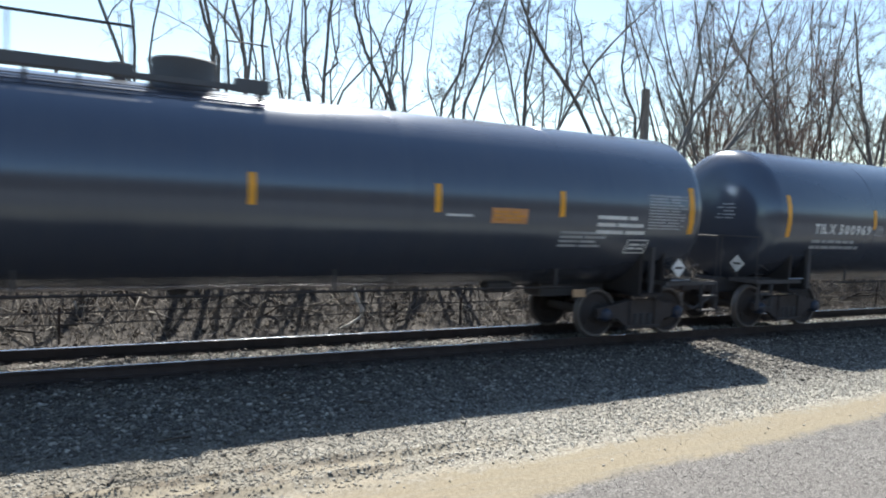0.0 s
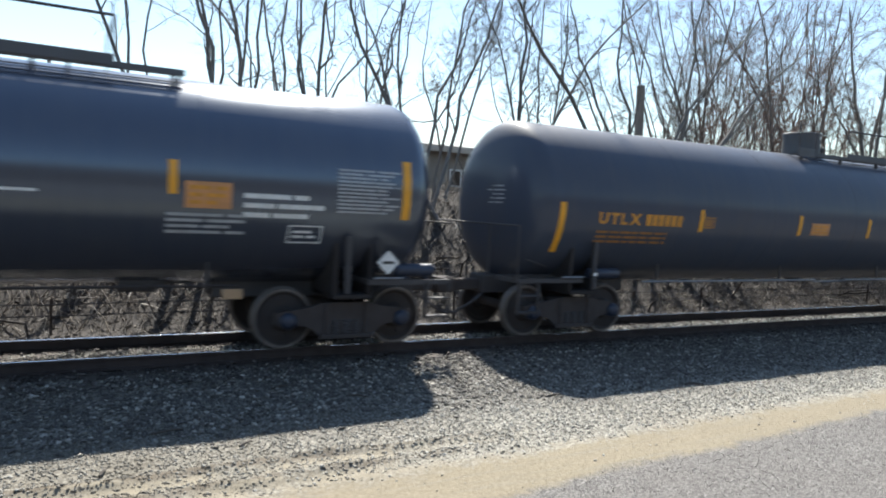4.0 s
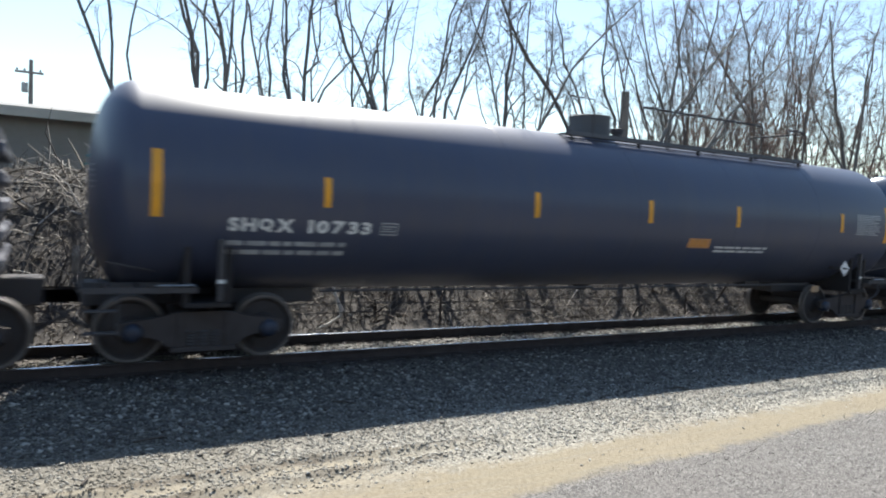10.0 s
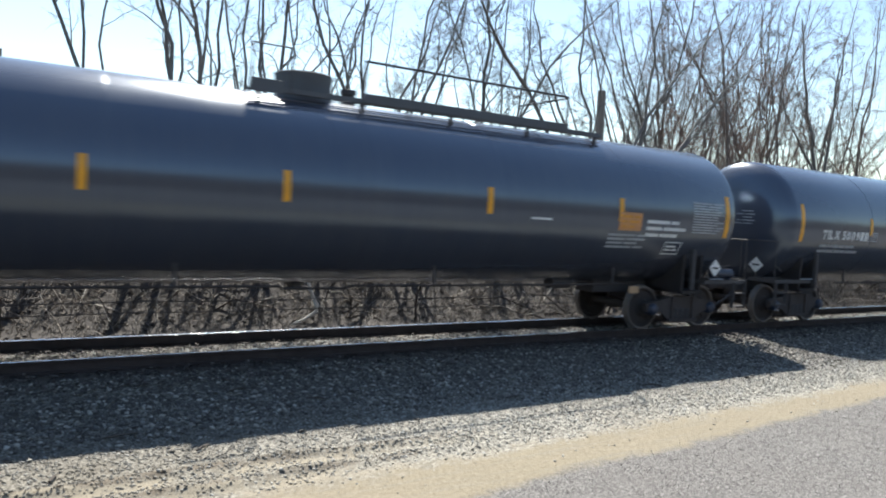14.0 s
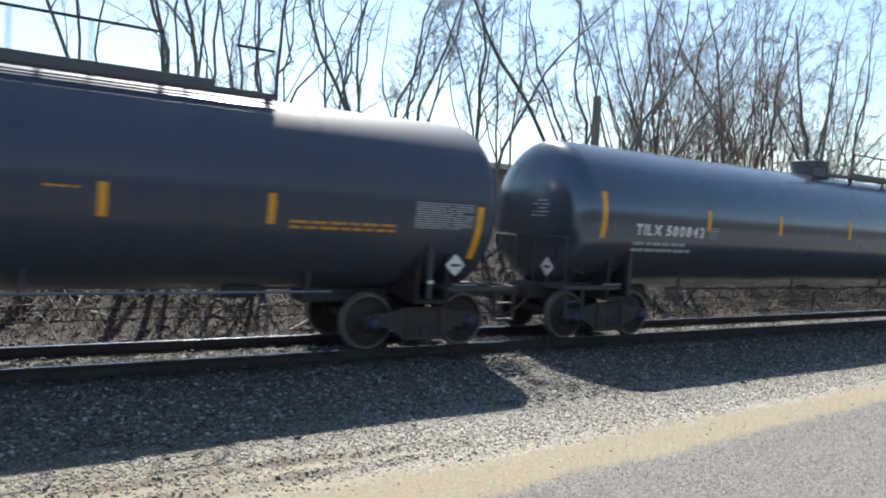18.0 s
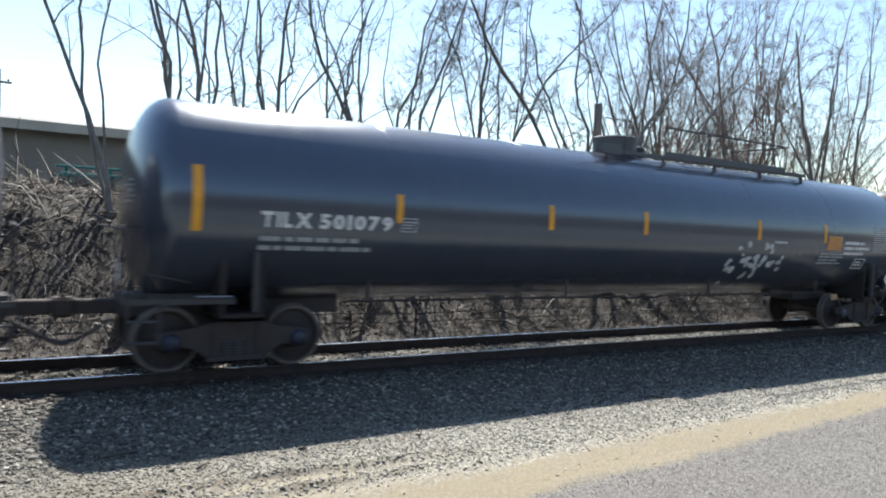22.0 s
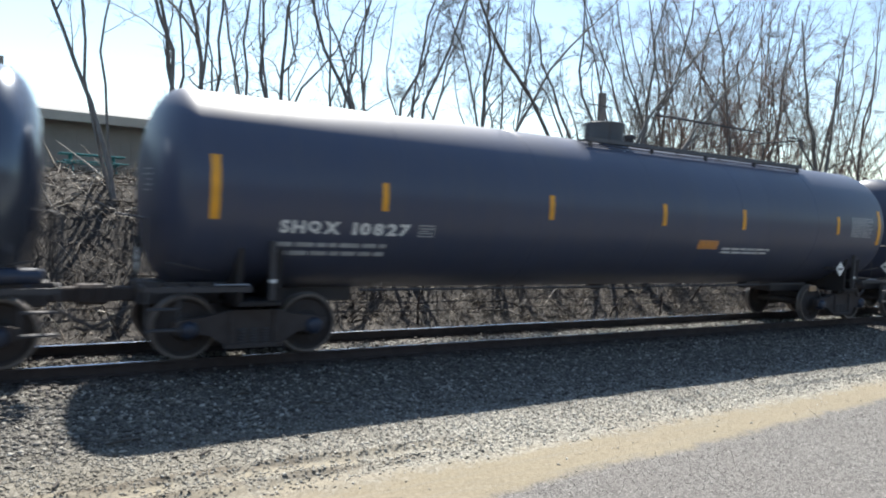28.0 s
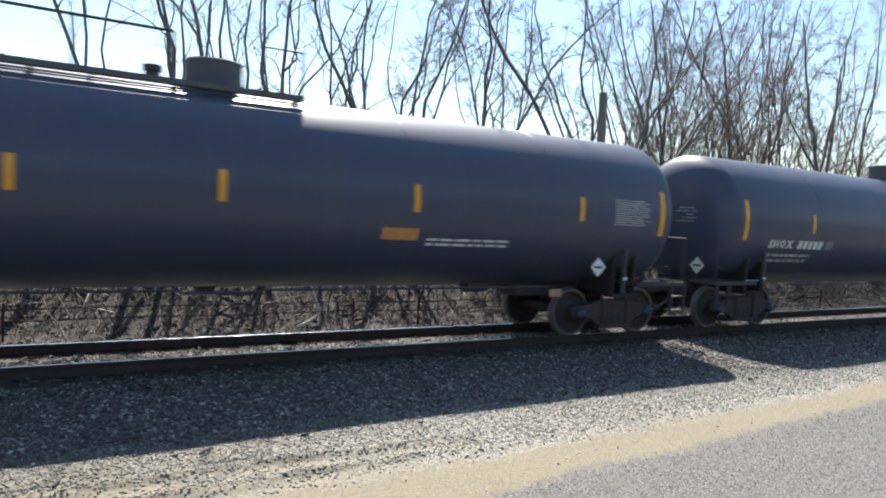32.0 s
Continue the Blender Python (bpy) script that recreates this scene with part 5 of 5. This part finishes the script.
def gondola_car():
    """An open gondola: ribbed steel sides, ribbed ends, a top rail; its near corner at u = 0."""
    L = 13.9
    car = thing("gondola_car", Matrix(), "dark blue-grey open gondola car with ribbed steel sides", "gondola car")
    z0, z1 = 1.19, 2.97
    for s in (-1, 1):
        ya, yb = sorted((s * 1.56, s * 1.52))
        part("side_wall", Shape().box(0.052, L - 0.052, ya, yb, z0, z1), "gondola_paint", car)
    for e in (0.0, L - 0.05):
        part("end_wall", Shape().box(e, e + 0.05, -1.56, 1.56, z0, z1), "gondola_paint", car)
    part("floor", Shape().box(0, L, -1.558, 1.558, z0 - 0.04, z0 - 0.002), "steel_black", car)
    top = Shape()
    for s in (-1, 1):
        ya, yb = sorted((s * 1.49, s * 1.64))
        top.box(-0.02, L + 0.02, ya, yb, z1 - 0.04, z1 + 0.07, 0.012)
    for e in (-0.04, L - 0.09):
        top.box(e, e + 0.13, -1.49, 1.49, z1 - 0.04, z1 + 0.07, 0.012)
    part("top_rail", top, "sun_edge_steel", car, "top rail paled to show the sun's highlight")
    sill = Shape()
    for s in (-1, 1):
        ya, yb = sorted((s * 1.56, s * 1.63))
        sill.box(0.0, L, ya, yb, z0 - 0.09, z0 + 0.08, 0.01)
    part("side_sill", sill, "gondola_paint", car)
    for s in (-1, 1):
        for u in (0.1, 1.33, 3.2, 4.83, 6.23, 7.63, 9.06, 10.5, 12.5, 13.8):
            ya, yb = sorted((s * 1.56, s * 1.67))
            part("rib", Shape().prism([(u - 0.10, z0 + 0.08), (u + 0.10, z0 + 0.08), (u + 0.075, z1 - 0.05), (u - 0.075, z1 - 0.05)], ya, yb), "gondola_paint", car)
    for e, s in ((0.0, -1), (L, 1)):
        for k in range(5):
            z = z0 + 0.1 + 0.345 * k
            a, b = sorted((e, e + s * 0.12))
            part("end_rib", Shape().box(a, b, -1.5, 1.5, z, z + 0.2, 0.05), "gondola_paint", car)
        a, b = sorted((e + s * 0.55, e - s * 2.2))
        part("draft_sill", Shape().box(a, b, -0.27, 0.27, 0.74, 1.12, 0.02), "steel_black", car)
        coupler(car, e + s * 0.35, s)
        lad = Shape()
        for z in (0.6, 1.0, 1.4, 1.8, 2.2, 2.6):
            lad.tube([(e - s * 0.14, -1.69, z), (e - s * 0.55, -1.69, z)], 0.013, 5)
        for du in (0.14, 0.55):
            lad.tube([(e - s * du, -1.69, 0.56), (e - s * du, -1.69, 2.66)], 0.015, 5)
        part("ladder", lad, "steel_black", car)
        bogie(car, e - s * 0.95)
        part("bolster", Shape().box(e - s * 0.95 - 0.25, e - s * 0.95 + 0.25, -1.5, 1.5, 0.8, 1.15, 0.02), "steel_black", car)
    part("centre_sill", Shape().box(2.2, L - 2.2, -0.27, 0.27, 0.58, 1.14, 0.02), "steel_black", car)
    for u in (3.6, 5.2, 6.9, 8.6, 10.2):
        part("cross_bearer", Shape().prism([(u - 0.06, 0.82), (u + 0.06, 0.82), (u + 0.06, 1.14), (u - 0.06, 1.14)], -1.5, 1.5), "steel_black", car)
    part("brake_reservoir", Shape().lathe("x", (0, -0.7, 0.86), [(5.6, 0.0), (5.6, 0.2), (6.7, 0.2), (6.7, 0.0)], 16), "steel_black", car)
    for u, za, zb in ((1.33, 1.2, 2.1), (4.83, 1.2, 1.65), (7.63, 1.2, 1.64), (10.5, 1.2, 1.64), (12.5, 1.2, 2.1)):
        part("reflective_strip", Shape().box(u - 0.06, u + 0.06, -1.682, -1.672, za + 0.03, zb), "amber", car, "amber reflective strip")

    def mark(shape, a, b, c, d):
        flat_mark(shape, a, b, c, d)

    for ua, ub, sd in ((2.48, 2.98, 5), (3.42, 3.90, 6)):
        for za, zb, text in ((2.33, 2.55, "RG" if ua < 3 else "CX"), (1.94, 2.15, "481" if ua < 3 else "74")):
            writing("lettering", glyphs(Shape(), ua, ub, za, zb, text, -1.5785), "letter_white", car, "white block characters")
        g = Shape()
        lines(g, ua + 0.05, ub, 1.5, 1.7, 2, sd + 9, mark)
        writing("small_lettering", g, "letter_grey", car)
    g = Shape()
    frame_box(g, 11.18, 11.68, 1.3, 1.56, 0.03, mark)
    lines(g, 11.28, 11.58, 1.36, 1.5, 1, 3, mark)
    part("stencil_box", g, "letter_white", car)
    g = Shape()
    lines(g, 12.0, 12.6, 1.72, 1.9, 2, 4, mark)
    writing("small_lettering", g, "letter_grey", car)
    for u in (1.9, 3.5, 9.2, 10.0):
        part("grab_iron", Shape().tube([(u, -1.7, 1.24), (u + 0.5, -1.7, 1.24)], 0.013, 6), "galvanised", car, "worn bright grab iron")
    return car


def blob(shape, u, z, w, h, n=14, wob=0.15, seed=0):
    """A rounded patch of sprayed paint on the shell."""
    rng = random.Random(seed)
    for i in range(n):
        t0, t1 = -1 + 2 * i / n, -1 + 2 * (i + 1) / n
        k = math.sqrt(max(0.0, 1 - ((t0 + t1) / 2) ** 2))
        a, b = k * (1 + rng.uniform(-wob, wob)), k * (1 + rng.uniform(-wob, wob))
        curved(shape, u - w * a, u + w * b, z + h * t0, z + h * t1, 0.005, 0.002, 1)
    return shape


def stroke(shape, pts, width):
    """A line of spray paint that follows points on the shell."""
    i = 0
    for (a, b), (c, d) in zip(pts, pts[1:]):
        n = max(2, int(math.hypot(c - a, d - b) / (width * 0.6)))
        for k in range(n):
            u, z = a + (c - a) * k / n, b + (d - b) * k / n
            i += 1
            curved(shape, u - width / 2, u + width / 2, z - width / 2, z + width / 2, 0.004 + 0.0006 * (i % 5), 0.001, 1)


def sprayed(car, kind):
    """Faded spray-painted scrawl on a tank's side."""
    s = Shape()
    if kind == 0:
        ring = [(10.15 + 0.27 * math.cos(0.45 * k), 1.80 + 0.24 * math.sin(0.45 * k)) for k in range(16)]
        stroke(s, ring, 0.045)
        stroke(s, [(9.95, 1.7), (10.2, 1.95), (10.35, 1.72), (10.05, 1.85)], 0.035)
        stroke(s, [(10.5, 1.62), (10.62, 1.97), (10.78, 1.66), (10.55, 1.78)], 0.045)
        stroke(s, [(10.85, 1.95), (10.8, 1.66), (11.05, 1.64), (11.02, 1.82), (10.85, 1.8)], 0.045)
        stroke(s, [(11.12, 1.62), (11.16, 1.95), (11.35, 1.85), (11.14, 1.78), (11.4, 1.62)], 0.045)
        stroke(s, [(11.45, 1.9), (11.6, 1.7), (11.78, 1.86), (11.5, 1.72)], 0.04)
        stroke(s, [(9.8, 1.98), (10.6, 2.0), (11.5, 1.93)], 0.025)
    elif kind == 1:
        rng = random.Random(5)
        for k in range(34):
            blob(s, 12.2 + rng.gauss(0, 0.5), 1.75 + rng.gauss(0, 0.16), rng.uniform(0.04, 0.11), rng.uniform(0.03, 0.08), 4, 0.3, k)
    else:
        blob(s, 5.45, 1.95, 0.28, 0.25, 14, 0.1, 1)
        blob(s, 5.25, 1.72, 0.2, 0.13, 8, 0.3, 2)
        blob(s, 5.35, 1.5, 0.06, 0.16, 6, 0.3, 3)
        blob(s, 5.6, 1.62, 0.05, 0.2, 6, 0.3, 4)
    writing("graffiti", s, "graffiti", car, "faded pale spray-painted scrawl")


# end marker's place along the train at 0 s, style, platform turned round
CARS = [(-7.5, "white", 1), (13.55, "white", 0), (34.7, "amber", 1), (54.55, "white", 0), (75.7, "amber", 0), (95.42, "amber", 0), (115.25, "white", 1),
        (136.3, "amber", 1), (155.67, "gondola", 0), (171.35, "satin", 0), (191.1, "white", 0), (212.1, "white", 1), (233.05, "white", 0), (254.0, "white", 0),
        (274.85, "white", 0), (295.98, "amber", 0), (315.7, "white", 0), (336.65, "amber", 1), (356.45, "amber", 1), (376.2, "white", 0), (397.1, "amber", 1),
        (416.7, "white", 1), (437.5, "satin", 1), (457.6, "white", 0), (478.4, "satin", 0), (497.85, "satin", 0), (517.4, "white", 1), (538.2, "satin", 1), (557.8, "satin", 0)]


# the owner's letters and the car's number, by place along the train
MARKS = {13.55: "500969", 54.55: "5#####", 136.3: "671254", 171.35: "10733", 191.1: "500922", 212.1: "501001", 233.05: "501024", 254.0: "5009##", 315.7: "500842",
         376.2: "501079", 416.7: "500757", 497.85: "10715", 437.5: "10#32", 478.4: "10827", 517.4: "500583", 538.2: "1#77#"}
OWNER = {"white": ("TILX", "######"), "amber": ("UTLX", "######"), "satin": ("SHQX", "#####")}
SCRAWLS = {212.1: 0, 376.2: 1, 517.4: 2}


# where single cars carry their strips otherwise than their like: from, to
RESET = {-7.5: ((9.65, 9.78), (12.5, 12.64)), 171.35: ((2.55, 2.31), (5.86, 6.09)), 54.55: ((3.05, 2.89), (5.6, 6.1), (8.54, 8.44)), 191.1: ((8.54, 8.84), (11.49, 12.44)), 212.1: ((3.05, 2.76), (12.5, 12.06)), 233.05: ((5.6, 5.76), (8.54, 8.36), (11.49, 11.9), (14.8, 14.98)),
         376.2: ((5.6, 6.12), (11.49, 12.18)), 115.25: ((6.5, 6.09), (9.65, 9.32), (12.5, 12.22)), 497.85: ((2.55, 2.41), (5.86, 5.78), (8.79, 8.68), (15.0, 14.77)),
         416.7: ((9.65, 9.2), (12.5, 12.22)), 538.2: ((5.94, 5.82), (8.46, 8.28))}


# how far single cars carry their short and tall strips higher than their like
RAISED = {136.3: (0.23, 0.55)}


def strip_spot(p):
    """Middle of a strip along the car and over the rails, and whether it is one of the tall ones."""
    n, v = len(p.data.vertices), p.data.vertices
    return sum(q.co.x for q in v) / n, sum(q.co.z for q in v) / n, v[-1].co.z - v[0].co.z > 0.7


def finish_car(car, start, style):
    """What sets one tank car apart from its like: strips, extra strip, scrawl, markings."""
    for p in car.children:
        if not p.name.startswith("reflective_strip"):
            continue
        u, z, tall = strip_spot(p)
        for a, b in RESET.get(start, ()):
            if abs(u - a) < 0.03:
                p.location.x = b - a
        if start in RAISED:
            w, h, z = 0.065 if tall else 0.055, 0.44 if tall else 0.215, z + RAISED[start][tall]
            p.data = curved(Shape(), u - w, u + w, z - h, z + h).mesh("reflective_strip")
            p.data.materials.append(MAT["amber"])
        if start == 397.1 and tall and u < 1.0:
            p.data = curved(Shape(), u - 0.055, u + 0.055, 2.0, 2.43).mesh("reflective_strip")
            p.data.materials.append(MAT["amber"])
    if start == 115.25:
        part("reflective_strip", curved(Shape(), 7.855, 7.965, 2.0, 2.42), "amber", car, "amber reflective strip")
    if start in SCRAWLS:
        sprayed(car, SCRAWLS[start])
    a, b, c, d = NAME_U[style]
    name = glyphs(Shape(), a, b, *NAME_Z[style], OWNER[style][0])
    glyphs(name, c, d, *NAME_Z[style], MARKS.get(start, OWNER[style][1]))
    writing("lettering", name, STYLES[style]["marks"], car, "car markings in block characters")


def build_train():
    models, train = {}, []
    for i, (start, style, flip) in enumerate(CARS):
        if style == "gondola":
            car = gondola_car()
        elif (style, flip) in models:
            car = copy_thing(models[style, flip], Matrix())
        else:
            car = models[style, flip] = tank_car(style, flip, 20 + i)
        train.append((car, start))
    for (car, start), (_, style, _) in zip(train, CARS):
        if style != "gondola":
            finish_car(car, start, style)
    return train


TRAIN = build_train()


def motions():
    """The train rolls past at an even speed; the wheels turn with it while they are near."""
    for car, start in TRAIN:
        walk(car, [(0.0, pose(start, TC, 0)), (32.0, pose(start - TOP_SPEED * 32.0, TC, 0))])
        t0, t1 = max(0.0, (start - 30.0) / TOP_SPEED), min(32.0, (start + 27.0) / TOP_SPEED)
        f0, f1 = int(t0 * FPS), int(t1 * FPS) + 1
        turn = math.degrees(TOP_SPEED / FPS / WHEEL_R)
        for b in car.children:
            if not b.name.startswith("bogie"):
                continue
            for w in b.children:
                if not w.name.startswith("wheelset"):
                    continue
                x, y, z = w.location
                rows = [(f / FPS, pose(x, y, z, 0, -(turn * (f - f0)) % 360, 0)) for f in range(f0, min(f1, 960) + 1)]
                if rows[0][0] > 0:
                    rows.insert(0, (0.0, pose(x, y, z)))
                if rows[-1][0] < 32.0:
                    rows.append((32.0, rows[-1][1]))
                walk(w, rows)


motions()
